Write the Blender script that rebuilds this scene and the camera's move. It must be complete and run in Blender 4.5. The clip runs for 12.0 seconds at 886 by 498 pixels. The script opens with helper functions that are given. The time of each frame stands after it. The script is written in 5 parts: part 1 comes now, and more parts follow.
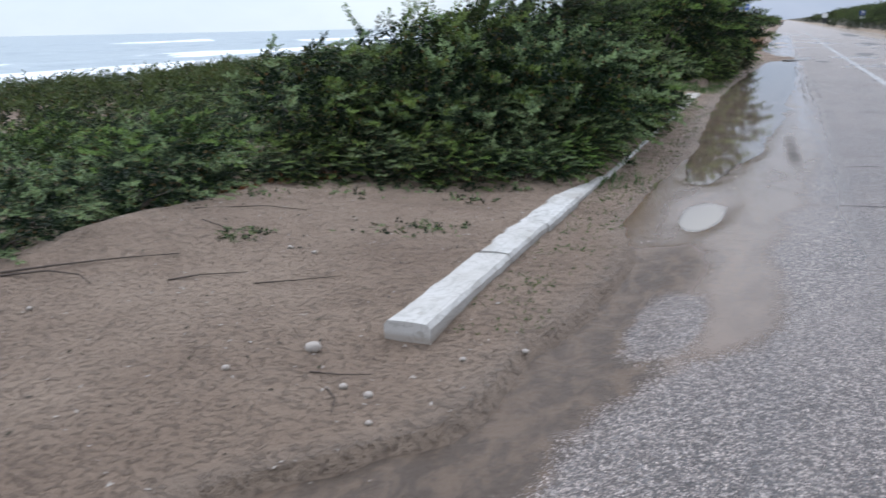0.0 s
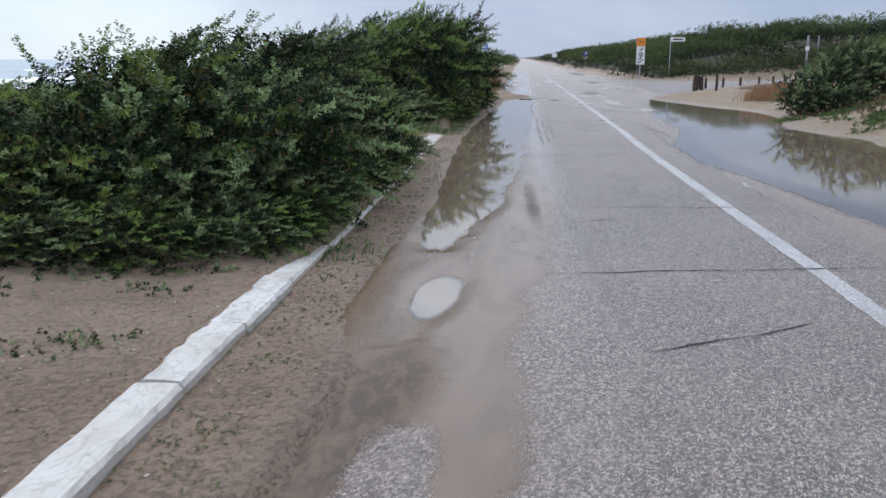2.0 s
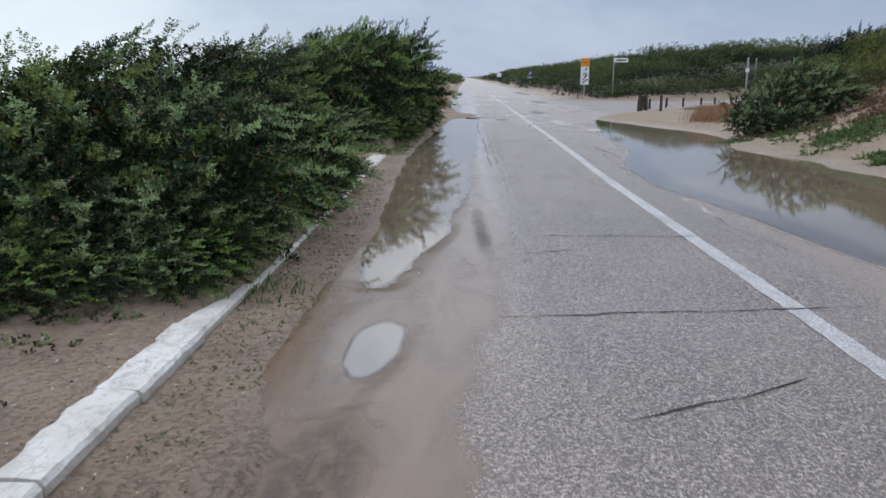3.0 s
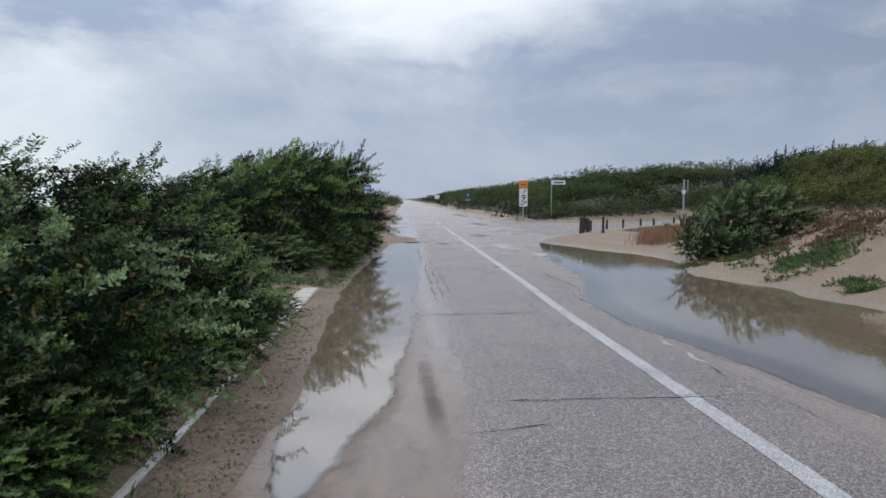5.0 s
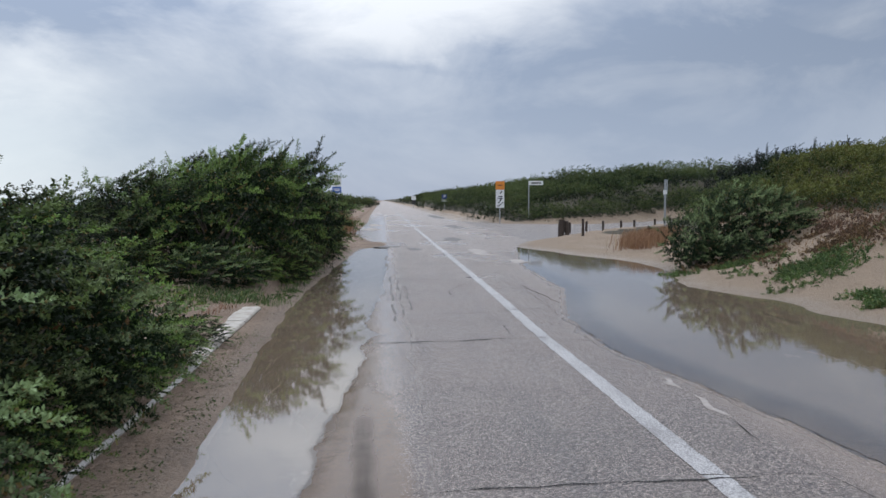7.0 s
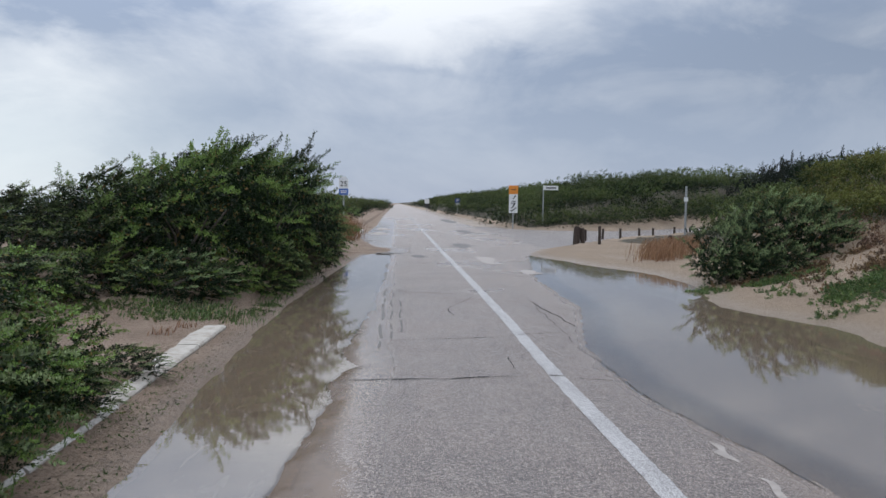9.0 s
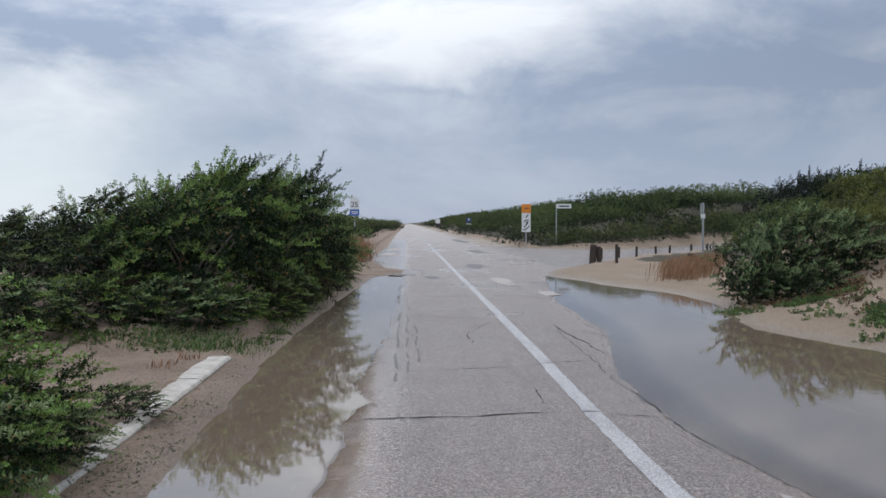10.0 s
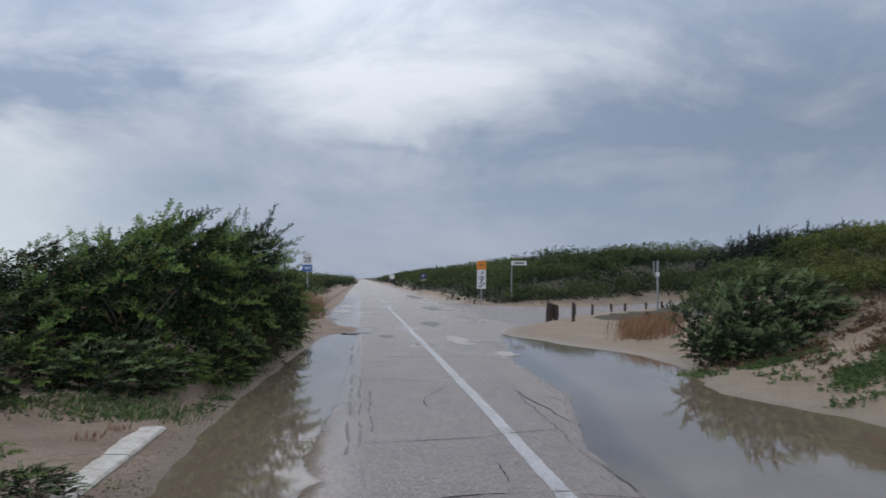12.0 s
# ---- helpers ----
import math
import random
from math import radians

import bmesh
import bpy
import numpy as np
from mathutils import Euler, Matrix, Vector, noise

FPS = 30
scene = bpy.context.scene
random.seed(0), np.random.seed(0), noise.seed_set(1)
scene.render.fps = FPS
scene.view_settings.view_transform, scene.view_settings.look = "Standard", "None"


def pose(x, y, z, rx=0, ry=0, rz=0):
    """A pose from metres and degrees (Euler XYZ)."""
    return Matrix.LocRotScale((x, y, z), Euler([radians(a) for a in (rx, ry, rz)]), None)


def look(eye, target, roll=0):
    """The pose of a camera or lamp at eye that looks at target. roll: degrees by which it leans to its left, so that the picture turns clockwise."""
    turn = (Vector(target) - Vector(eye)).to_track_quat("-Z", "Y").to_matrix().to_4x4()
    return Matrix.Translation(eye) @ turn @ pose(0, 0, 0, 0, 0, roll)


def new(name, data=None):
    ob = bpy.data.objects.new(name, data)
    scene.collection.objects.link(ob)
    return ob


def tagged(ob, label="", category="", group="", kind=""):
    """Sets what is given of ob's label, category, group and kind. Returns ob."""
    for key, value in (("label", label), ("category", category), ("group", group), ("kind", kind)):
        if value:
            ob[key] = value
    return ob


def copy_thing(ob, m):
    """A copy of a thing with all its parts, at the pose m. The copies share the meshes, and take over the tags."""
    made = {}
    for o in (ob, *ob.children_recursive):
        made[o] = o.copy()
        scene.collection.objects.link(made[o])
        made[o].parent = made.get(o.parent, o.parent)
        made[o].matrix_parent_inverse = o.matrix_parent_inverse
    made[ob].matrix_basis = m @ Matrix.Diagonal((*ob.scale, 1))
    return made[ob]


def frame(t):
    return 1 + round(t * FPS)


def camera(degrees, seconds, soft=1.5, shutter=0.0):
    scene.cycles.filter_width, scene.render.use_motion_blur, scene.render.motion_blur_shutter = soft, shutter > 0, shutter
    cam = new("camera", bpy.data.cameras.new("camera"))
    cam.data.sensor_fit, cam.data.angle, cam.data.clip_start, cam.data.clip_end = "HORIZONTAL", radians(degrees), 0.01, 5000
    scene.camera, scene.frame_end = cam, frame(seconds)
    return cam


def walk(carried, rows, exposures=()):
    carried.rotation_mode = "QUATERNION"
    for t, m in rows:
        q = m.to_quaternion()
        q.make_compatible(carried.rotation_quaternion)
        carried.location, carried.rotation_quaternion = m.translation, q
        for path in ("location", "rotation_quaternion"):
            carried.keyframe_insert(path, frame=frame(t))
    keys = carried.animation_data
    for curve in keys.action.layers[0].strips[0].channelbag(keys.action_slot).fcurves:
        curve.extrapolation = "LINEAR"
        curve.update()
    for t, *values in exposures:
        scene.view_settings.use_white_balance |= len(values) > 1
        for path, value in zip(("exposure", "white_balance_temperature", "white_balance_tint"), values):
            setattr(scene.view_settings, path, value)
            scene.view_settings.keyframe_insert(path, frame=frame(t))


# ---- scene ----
cam = camera(57.0, 12.0, shutter=0.35)
PATH = [
    (0, (-2.06, 0.445, 1.355), (-2.792, 2.231, 0.829), -1.2),
    (0.5, (-2.046, 0.769, 1.366), (-2.573, 2.623, 0.833), -0.0),
    (1, (-2.108, 1.081, 1.348), (-2.441, 2.983, 0.829), -0.0),
    (1.5, (-2.099, 1.335, 1.409), (-2.302, 3.265, 0.926), -1.0),
    (2, (-2.009, 1.644, 1.427), (-2.19, 3.583, 0.971), -0.1),
    (2.5, (-1.982, 1.982, 1.386), (-2.131, 3.931, 0.96), 0.3),
    (3, (-2.037, 2.341, 1.402), (-2.087, 4.298, 0.989), 0.5),
    (3.5, (-2.047, 2.733, 1.401), (-2.114, 4.708, 1.091), 0.2),
    (5.3, (-2.076, 4.106, 1.45), (-1.963, 6.099, 1.332), 0.1),
    (5.5, (-2.062, 4.293, 1.451), (-1.945, 6.286, 1.331), 0.0),
    (6, (-1.978, 4.721, 1.457), (-1.813, 6.71, 1.341), -0.2),
    (6.5, (-1.863, 5.098, 1.476), (-1.708, 7.088, 1.358), -0.1),
    (7, (-1.771, 5.478, 1.493), (-1.622, 7.469, 1.373), -0.1),
    (8.8, (-1.479, 6.963, 1.506), (-1.354, 8.955, 1.387), 0.6),
    (9, (-1.451, 7.066, 1.503), (-1.336, 9.059, 1.392), 0.8),
    (9.5, (-1.487, 7.392, 1.49), (-1.384, 9.387, 1.405), 0.6),
    (10, (-1.503, 7.68, 1.506), (-1.415, 9.677, 1.443), 0.1),
    (10.5, (-1.466, 7.941, 1.514), (-1.383, 9.938, 1.45), 0.5),
    (11, (-1.493, 8.126, 1.523), (-1.411, 10.124, 1.504), 0.5),
    (11.5, (-1.527, 8.195, 1.544), (-1.435, 10.191, 1.611), 0.5),
    (12, (-1.505, 8.202, 1.544), (-1.306, 10.191, 1.618), 0.5),
]
walk(cam, [(t, look(eye, target, roll)) for t, eye, target, roll in PATH],
     exposures=((0, 0.33, 6200, 10), (1.5, 0.32, 6230, 10), (3.5, 0.17, 6380, 10), (5.5, 0.09, 6450, 10), (9.0, 0.09, 6500, 10), (10.5, 0.07, 6500, 10),
                (11.2, -0.05, 6450, 10), (11.6, -0.14, 6400, 10), (12, -0.19, 6380, 10)))

# ---- light ----
world = bpy.data.worlds.new("overcast_sky")
scene.world = world
world.use_nodes = True


class Nodes:
    """A small helper to wire shader nodes."""

    def __init__(self, tree):
        self.tree = tree
        tree.nodes.clear()

    def add(self, kind, ins=None, **props):
        n = self.tree.nodes.new(kind)
        for k, v in props.items():
            setattr(n, k, v)
        for k, v in (ins or {}).items():
            self.put(n.inputs[k], v)
        return n

    def put(self, socket, v):
        if isinstance(v, bpy.types.NodeSocket):
            self.tree.links.new(v, socket)
        else:
            if isinstance(v, tuple) and len(v) == 3 and socket.type == "RGBA":
                v = (*v, 1.0)
            socket.default_value = v

    def math(self, op, a, b=0.0, c=0.0, clamp=False):
        n = self.add("ShaderNodeMath", operation=op, use_clamp=clamp)
        for s, v in zip(n.inputs, (a, b, c)):
            self.put(s, v)
        return n.outputs[0]

    def mix(self, f, a, b, blend="MIX"):
        n = self.add("ShaderNodeMix", data_type="RGBA", blend_type=blend, clamp_factor=True)
        self.put(n.inputs["Factor"], f)
        self.put(n.inputs["A"], a)
        self.put(n.inputs["B"], b)
        return n.outputs["Result"]

    def step(self, v, lo, hi):
        n = self.add("ShaderNodeMapRange", {"Value": v, "From Min": lo, "From Max": hi}, interpolation_type="SMOOTHSTEP")
        return n.outputs["Result"]

    def noise(self, vec, scale, detail=4.0, rough=0.55, distort=0.0):
        n = self.add("ShaderNodeTexNoise", {"Scale": scale, "Detail": detail, "Roughness": rough, "Distortion": distort})
        if vec is not None:
            self.put(n.inputs["Vector"], vec)
        return n.outputs["Fac"]

    def scaled(self, vec, s):
        n = self.add("ShaderNodeVectorMath", {0: vec, 1: s}, operation="MULTIPLY")
        return n.outputs[0]


def build_sky():
    g = Nodes(world.node_tree)
    tc = g.add("ShaderNodeTexCoord").outputs["Generated"]
    sep = g.add("ShaderNodeSeparateXYZ", {0: tc})
    x, y, z = sep.outputs
    up = g.math("MAXIMUM", z, 0.0)
    sky = g.add("ShaderNodeTexSky", sky_type="NISHITA", sun_disc=False, sun_elevation=radians(48), sun_rotation=radians(-25))
    # cloud deck, seen in perspective from below
    den = g.math("ADD", up, 0.34)
    flat = g.add("ShaderNodeCombineXYZ", {0: g.math("DIVIDE", x, den), 1: g.math("DIVIDE", y, den), 2: 0.0}).outputs[0]
    big = g.noise(g.scaled(flat, (0.85, 0.95, 1.0)), 1.15, 5.0, 0.5, 0.15)
    fine = g.noise(g.scaled(tc, (1.0, 1.0, 2.1)), 4.2, 12.0, 0.60, 0.45)
    puff = g.math("ADD", g.math("MULTIPLY", big, 0.48), g.math("MULTIPLY", fine, 0.52))
    # the cloud forms over the road: direction and height in degrees, their reach and weight, edges torn by noise
    tear = g.math("MULTIPLY", g.math("SUBTRACT", g.noise(g.scaled(tc, (1.0, 1.0, 2.4)), 6.5, 9.0, 0.6, 0.4), 0.5), 16.0)
    az = g.math("ADD", g.math("MULTIPLY", g.math("ARCTAN2", x, y), 57.3), tear)
    el = g.math("ADD", g.math("MULTIPLY", g.math("ARCSINE", z), 57.3), g.math("MULTIPLY", tear, 0.42))
    bright = g.math("ADD", 0.08, g.math("MULTIPLY", g.step(puff, 0.38, 0.64), 0.74))
    for a0, e0, wa, we, gain in ((1.5, 12.8, 13.0, 3.2, 0.46), (-23.0, 7.6, 8.0, 2.6, 0.55), (-20.0, 12.2, 11.0, 1.9, -0.42), (-14.0, 4.6, 8.0, 1.7, -0.30), (24.0, 7.0, 17.0, 6.0, -0.48), (-20.0, 1.2, 10.0, 1.2, 0.35), (4.0, 9.3, 8.0, 0.8, -0.28), (30.0, 11.0, 6.0, 1.6, 0.25)):
        q = g.math("ADD", g.math("POWER", g.math("ABSOLUTE", g.math("DIVIDE", g.math("SUBTRACT", az, a0), wa)), 2.0), g.math("POWER", g.math("ABSOLUTE", g.math("DIVIDE", g.math("SUBTRACT", el, e0), we)), 2.0))
        bright = g.math("ADD", bright, g.math("MULTIPLY", g.math("POWER", 2.718, g.math("MULTIPLY", q, -1.0)), gain))
    bright = g.math("MAXIMUM", g.math("MINIMUM", bright, 1.0), 0.0)
    low = g.mix(bright, (0.345, 0.425, 0.575), (0.90, 0.94, 1.0))
    # the deck is thinner overhead and darker inland
    lift = g.math("ADD", 0.84, g.math("MULTIPLY", g.step(up, 0.08, 0.8), 1.5))
    side = g.math("SUBTRACT", 1.0, g.math("MULTIPLY", g.step(x, -0.05, 0.55), 0.24))
    deck = g.mix(1.0, low, g.add("ShaderNodeCombineColor", {0: lift, 1: lift, 2: lift}).outputs[0], "MULTIPLY")
    deck = g.mix(1.0, deck, g.add("ShaderNodeCombineColor", {0: side, 1: side, 2: side}).outputs[0], "MULTIPLY")
    # pale band of air along the horizon
    band = g.math("SUBTRACT", 1.0, g.step(up, 0.02, 0.22))
    seaward = g.step(g.math("MULTIPLY", x, -1.0), 0.05, 0.5)
    air = g.mix(seaward, (0.36, 0.43, 0.565), (0.70, 0.80, 0.87))
    deck = g.mix(g.math("MULTIPLY", band, 0.75), deck, air)
    total = g.mix(0.93, g.mix(1.0, sky.outputs[0], (0.1, 0.1, 0.1), "MULTIPLY"), deck)
    bg = g.add("ShaderNodeBackground", {"Color": total, "Strength": 1.0})
    g.add("ShaderNodeOutputWorld", {"Surface": bg.outputs[0]})


build_sky()
sun = new("sun", bpy.data.lights.new("sun", "SUN"))
sun.data.energy, sun.data.angle, sun.data.color = 0.7, radians(25), (1.0, 0.97, 0.92)
sun.matrix_world = look((-20, 40, 50), (0, 8, 0))

# ---- materials ----


def material(name, make):
    m = bpy.data.materials.new(name)
    m.use_nodes = True
    g = Nodes(m.node_tree)
    surf = make(g)
    g.add("ShaderNodeOutputMaterial", {"Surface": surf})
    return m


def world_place(g):
    return g.add("ShaderNodeNewGeometry").outputs["Position"]


def principled(g, color, rough, bump=None, height=0.01, strength=0.6, **more):
    ins = {"Base Color": color, "Roughness": rough}
    ins.update({k.replace("_", " "): v for k, v in more.items()})
    if bump is not None:
        ins["Normal"] = g.add("ShaderNodeBump", {"Height": bump, "Distance": height, "Strength": strength}).outputs[0]
    return g.add("ShaderNodeBsdfPrincipled", ins).outputs[0]


def attr(g, name):
    return g.add("ShaderNodeAttribute", attribute_name=name).outputs["Fac"]


def sand_nodes(g, p, wet):
    grain = g.noise(p, 160.0, 3.0, 0.7)
    clod = g.noise(p, 13.0, 7.0, 0.7)
    patch = g.noise(p, 0.9, 5.0, 0.55)
    c = g.mix(g.step(patch, 0.32, 0.68), (0.205, 0.140, 0.096), (0.285, 0.206, 0.146))
    c = g.mix(g.math("MULTIPLY", g.step(clod, 0.52, 0.70), 0.5), c, (0.105, 0.070, 0.049))
    c = g.mix(g.math("MULTIPLY", g.step(grain, 0.55, 0.75), 0.3), c, (0.34, 0.28, 0.22))
    c = g.mix(g.math("MULTIPLY", wet, 0.6), c, (0.135, 0.097, 0.066))
    lump = g.step(g.noise(p, 34.0, 5.0, 0.6, 0.6), 0.50, 0.66)
    c = g.mix(g.math("MULTIPLY", lump, 0.35), c, (0.095, 0.066, 0.048))
    h = g.math("ADD", g.math("MULTIPLY", clod, 0.7), g.math("ADD", g.math("MULTIPLY", lump, 0.22), g.math("MULTIPLY", grain, 0.1)))
    return c, h


def m_sand(g):
    p = world_place(g)
    wet = attr(g, "wet")
    pale = attr(g, "pale")
    c, h = sand_nodes(g, p, wet)
    c = g.mix(g.math("MULTIPLY", pale, 0.8), c, g.mix(g.noise(p, 3.0, 5.0), (0.235, 0.172, 0.115), (0.34, 0.255, 0.175)))
    c = g.mix(g.step(g.math("ADD", attr(g, "humus"), g.math("MULTIPLY", g.math("SUBTRACT", g.noise(p, 2.5, 6.0), 0.5), 0.8)), 0.35, 0.75), c, (0.055, 0.045, 0.025))
    rough = g.math("SUBTRACT", 0.92, g.math("MULTIPLY", wet, 0.5))
    return principled(g, c, rough, h, 0.06, 1.0)


def asphalt_nodes(g, p):
    v = g.add("ShaderNodeTexVoronoi", {"Vector": p, "Scale": 100.0})
    stone = g.add("ShaderNodeSeparateColor", {0: v.outputs["Color"]}).outputs[0]
    gap = g.step(v.outputs["Distance"], 0.25, 0.62)
    patch = g.noise(p, 0.55, 6.0, 0.6)
    blot = g.noise(g.scaled(p, (1.0, 0.35, 1.0)), 2.2, 6.0, 0.65)
    c = g.mix(stone, (0.110, 0.085, 0.073), (0.86, 0.70, 0.61))
    c = g.mix(g.math("MULTIPLY", gap, 0.9), c, (0.045, 0.041, 0.04))
    c = g.mix(g.math("MULTIPLY", g.step(patch, 0.35, 0.7), 0.4), c, (0.33, 0.262, 0.224))
    c = g.mix(g.math("MULTIPLY", g.step(blot, 0.5, 0.75), 0.35), c, (0.31, 0.265, 0.23))
    seam = g.noise(g.scaled(p, (2.2, 0.12, 1.0)), 1.4, 5.0, 0.6)
    c = g.mix(g.math("MULTIPLY", g.step(seam, 0.52, 0.7), 0.35), c, (0.12, 0.108, 0.104))
    mottle = g.noise(p, 52.0, 4.0, 0.75)
    c = g.mix(g.math("MULTIPLY", g.step(mottle, 0.50, 0.60), 0.68), c, (0.07, 0.058, 0.052))
    coarse = g.noise(p, 19.0, 5.0, 0.8)
    c = g.mix(g.math("MULTIPLY", g.step(coarse, 0.50, 0.64), 0.40), c, (0.075, 0.061, 0.054))
    c = g.mix(g.math("MULTIPLY", g.step(mottle, 0.47, 0.38), 0.55), c, (0.64, 0.54, 0.48))
    h = g.math("ADD", g.math("MULTIPLY", g.math("SUBTRACT", 1.0, gap), 0.7), g.math("MULTIPLY", stone, 0.5))
    return c, h


def m_road(g):
    p = world_place(g)
    silt, film, wet, churn = attr(g, "silt"), attr(g, "film"), attr(g, "wet"), attr(g, "churn")
    c, h = asphalt_nodes(g, p)
    ragged = g.noise(p, 5.0, 8.0, 0.72)
    # the silt fills the gaps first, so single stones stand out of it along its edge
    level = g.math("ADD", silt, g.math("SUBTRACT", g.math("MULTIPLY", g.math("SUBTRACT", ragged, 0.5), 0.75), g.math("MULTIPLY", g.math("SUBTRACT", h, 0.5), 0.35)))
    mask = g.step(level, 0.30, 0.70)
    streak = g.noise(g.scaled(p, (2.4, 0.7, 1.0)), 1.6, 7.0, 0.62, 0.6)
    mud = g.mix(g.step(streak, 0.3, 0.7), (0.088, 0.052, 0.030), (0.140, 0.087, 0.053))
    mud = g.mix(g.math("MULTIPLY", g.noise(p, 140.0, 2.0), 0.2), mud, (0.28, 0.22, 0.165))
    mud = g.mix(g.math("MULTIPLY", g.step(churn, 0.4, 1.4), 0.8), mud, g.mix(g.step(g.noise(g.scaled(p, (1.5, 0.75, 1.0)), 7.0, 7.0, 0.7, 0.5), 0.42, 0.60), (0.070, 0.048, 0.033), (0.150, 0.102, 0.068)))
    mud = g.mix(g.math("MULTIPLY", attr(g, "track"), 0.9), mud, (0.03, 0.023, 0.018))
    dust = g.math("MULTIPLY", g.step(g.math("ADD", film, g.math("MULTIPLY", g.math("SUBTRACT", ragged, 0.5), 0.8)), 0.2, 0.9), 0.5)
    c = g.mix(dust, c, (0.365, 0.288, 0.238))
    c = g.mix(g.math("MULTIPLY", wet, 0.35), c, (0.15, 0.115, 0.092))
    c = g.mix(mask, c, mud)
    lumps = g.noise(p, 12.0, 7.0, 0.68)
    hh = g.add("ShaderNodeMix", {"Factor": mask, "A": g.math("MULTIPLY", h, g.math("SUBTRACT", 1.0, g.math("MULTIPLY", wet, 0.85))), "B": g.math("MULTIPLY", lumps, g.math("MULTIPLY", churn, 2.2))}, data_type="FLOAT").outputs[0]
    damp = g.noise(p, 0.8, 5.0, 0.6)
    ra = g.math("ADD", 0.26, g.math("MULTIPLY", damp, 0.22))
    ra = g.add("ShaderNodeMix", {"Factor": wet, "A": ra, "B": 0.09}, data_type="FLOAT").outputs[0]
    slick = g.math("ADD", 0.19, g.math("MULTIPLY", g.step(churn, 0.3, 1.2), 0.35))
    slick = g.math("ADD", slick, g.math("MULTIPLY", g.step(streak, 0.55, 0.35), 0.10))
    slick = g.math("ADD", slick, g.math("MULTIPLY", attr(g, "track"), 0.45))
    rough = g.add("ShaderNodeMix", {"Factor": mask, "A": ra, "B": slick}, data_type="FLOAT").outputs[0]
    return principled(g, c, rough, hh, 0.012, 0.9)


def m_water(g):
    p = world_place(g)
    depth = g.step(g.math("ADD", attr(g, "depth"), g.math("MULTIPLY", g.math("SUBTRACT", g.noise(p, 8.0, 6.0, 0.65), 0.5), 0.25)), 0.0, 1.0)
    ripple = g.noise(g.scaled(p, (0.7, 1.3, 1.0)), 6.0, 4.0, 0.55)
    nrm = g.add("ShaderNodeBump", {"Height": ripple, "Distance": 0.004, "Strength": 0.10}).outputs[0]
    murk = g.add("ShaderNodeBsdfDiffuse", {"Color": (0.275, 0.208, 0.145)}).outputs[0]
    clear = g.add("ShaderNodeBsdfTransparent", {"Color": (0.86, 0.82, 0.76)}).outputs[0]
    body = g.add("ShaderNodeMixShader", {0: g.math("ADD", 0.12, g.math("MULTIPLY", g.step(depth, 0.0, 0.7), 0.45)), 1: clear, 2: murk}).outputs[0]
    shine = g.add("ShaderNodeBsdfGlossy", {"Color": (0.95, 0.95, 0.95), "Roughness": 0.025, "Normal": nrm}).outputs[0]
    f = g.add("ShaderNodeFresnel", {"IOR": g.math("ADD", 1.5, g.math("MULTIPLY", depth, 1.6)), "Normal": nrm}).outputs[0]
    return g.add("ShaderNodeMixShader", {0: f, 1: body, 2: shine}).outputs[0]


def m_sea(g):
    p = world_place(g)
    foam = attr(g, "foam")
    lace = g.noise(g.scaled(p, (0.5, 0.14, 1.0)), 0.55, 7.0, 0.65, 0.8)
    f = g.step(g.math("ADD", foam, g.math("MULTIPLY", g.math("SUBTRACT", lace, 0.5), 1.3)), 0.42, 0.62)
    swell = g.noise(g.scaled(p, (1.0, 0.25, 1.0)), 0.35, 6.0, 0.6)
    c = g.mix(g.step(swell, 0.3, 0.7), (0.25, 0.30, 0.32), (0.36, 0.41, 0.42))
    c = g.mix(f, c, (0.88, 0.89, 0.89))
    rough = g.add("ShaderNodeMix", {"Factor": f, "A": 0.35, "B": 0.9}, data_type="FLOAT").outputs[0]
    return principled(g, c, rough, swell, 0.5, 0.8)


def m_kerb(g):
    p = world_place(g)
    stain = g.noise(g.scaled(p, (1.0, 0.45, 1.0)), 6.0, 7.0, 0.68)
    chip = g.noise(p, 22.0, 6.0, 0.7)
    c = g.mix(g.step(stain, 0.36, 0.74), (0.55, 0.53, 0.50), (0.33, 0.30, 0.26))
    c = g.mix(g.step(chip, 0.56, 0.66), c, (0.28, 0.25, 0.215))
    vein = g.math("ABSOLUTE", g.math("SUBTRACT", g.noise(g.scaled(p, (1.0, 0.5, 1.0)), 7.0, 6.0, 0.6, 1.2), 0.5))
    c = g.mix(g.math("MULTIPLY", g.math("SUBTRACT", 1.0, g.step(vein, 0.0, 0.035)), 0.6), c, (0.24, 0.23, 0.20))
    tint = g.add("ShaderNodeObjectInfo").outputs["Random"]
    c = g.mix(g.math("MULTIPLY", tint, 0.45), c, (0.46, 0.42, 0.37))
    nz = g.add("ShaderNodeSeparateXYZ", {0: p}).outputs[2]
    c = g.mix(g.math("MULTIPLY", g.math("SUBTRACT", 1.0, g.step(nz, 0.0, 0.035)), 0.6), c, (0.27, 0.21, 0.155))
    return principled(g, c, 0.75, g.math("ADD", chip, g.math("MULTIPLY", stain, 0.6)), 0.008, 0.7)


def m_paint(g):
    p = world_place(g)
    v = g.add("ShaderNodeTexVoronoi", {"Vector": p, "Scale": 100.0}).outputs["Distance"]
    wear = g.noise(g.scaled(p, (1.0, 0.3, 1.0)), 5.0, 7.0, 0.7)
    c = g.mix(g.step(wear, 0.42, 0.78), (0.50, 0.48, 0.465), (0.25, 0.23, 0.22))
    c = g.mix(g.math("MULTIPLY", g.step(v, 0.40, 0.60), 0.75), c, (0.14, 0.13, 0.125))
    return principled(g, c, 0.5, v, 0.006, 0.5)


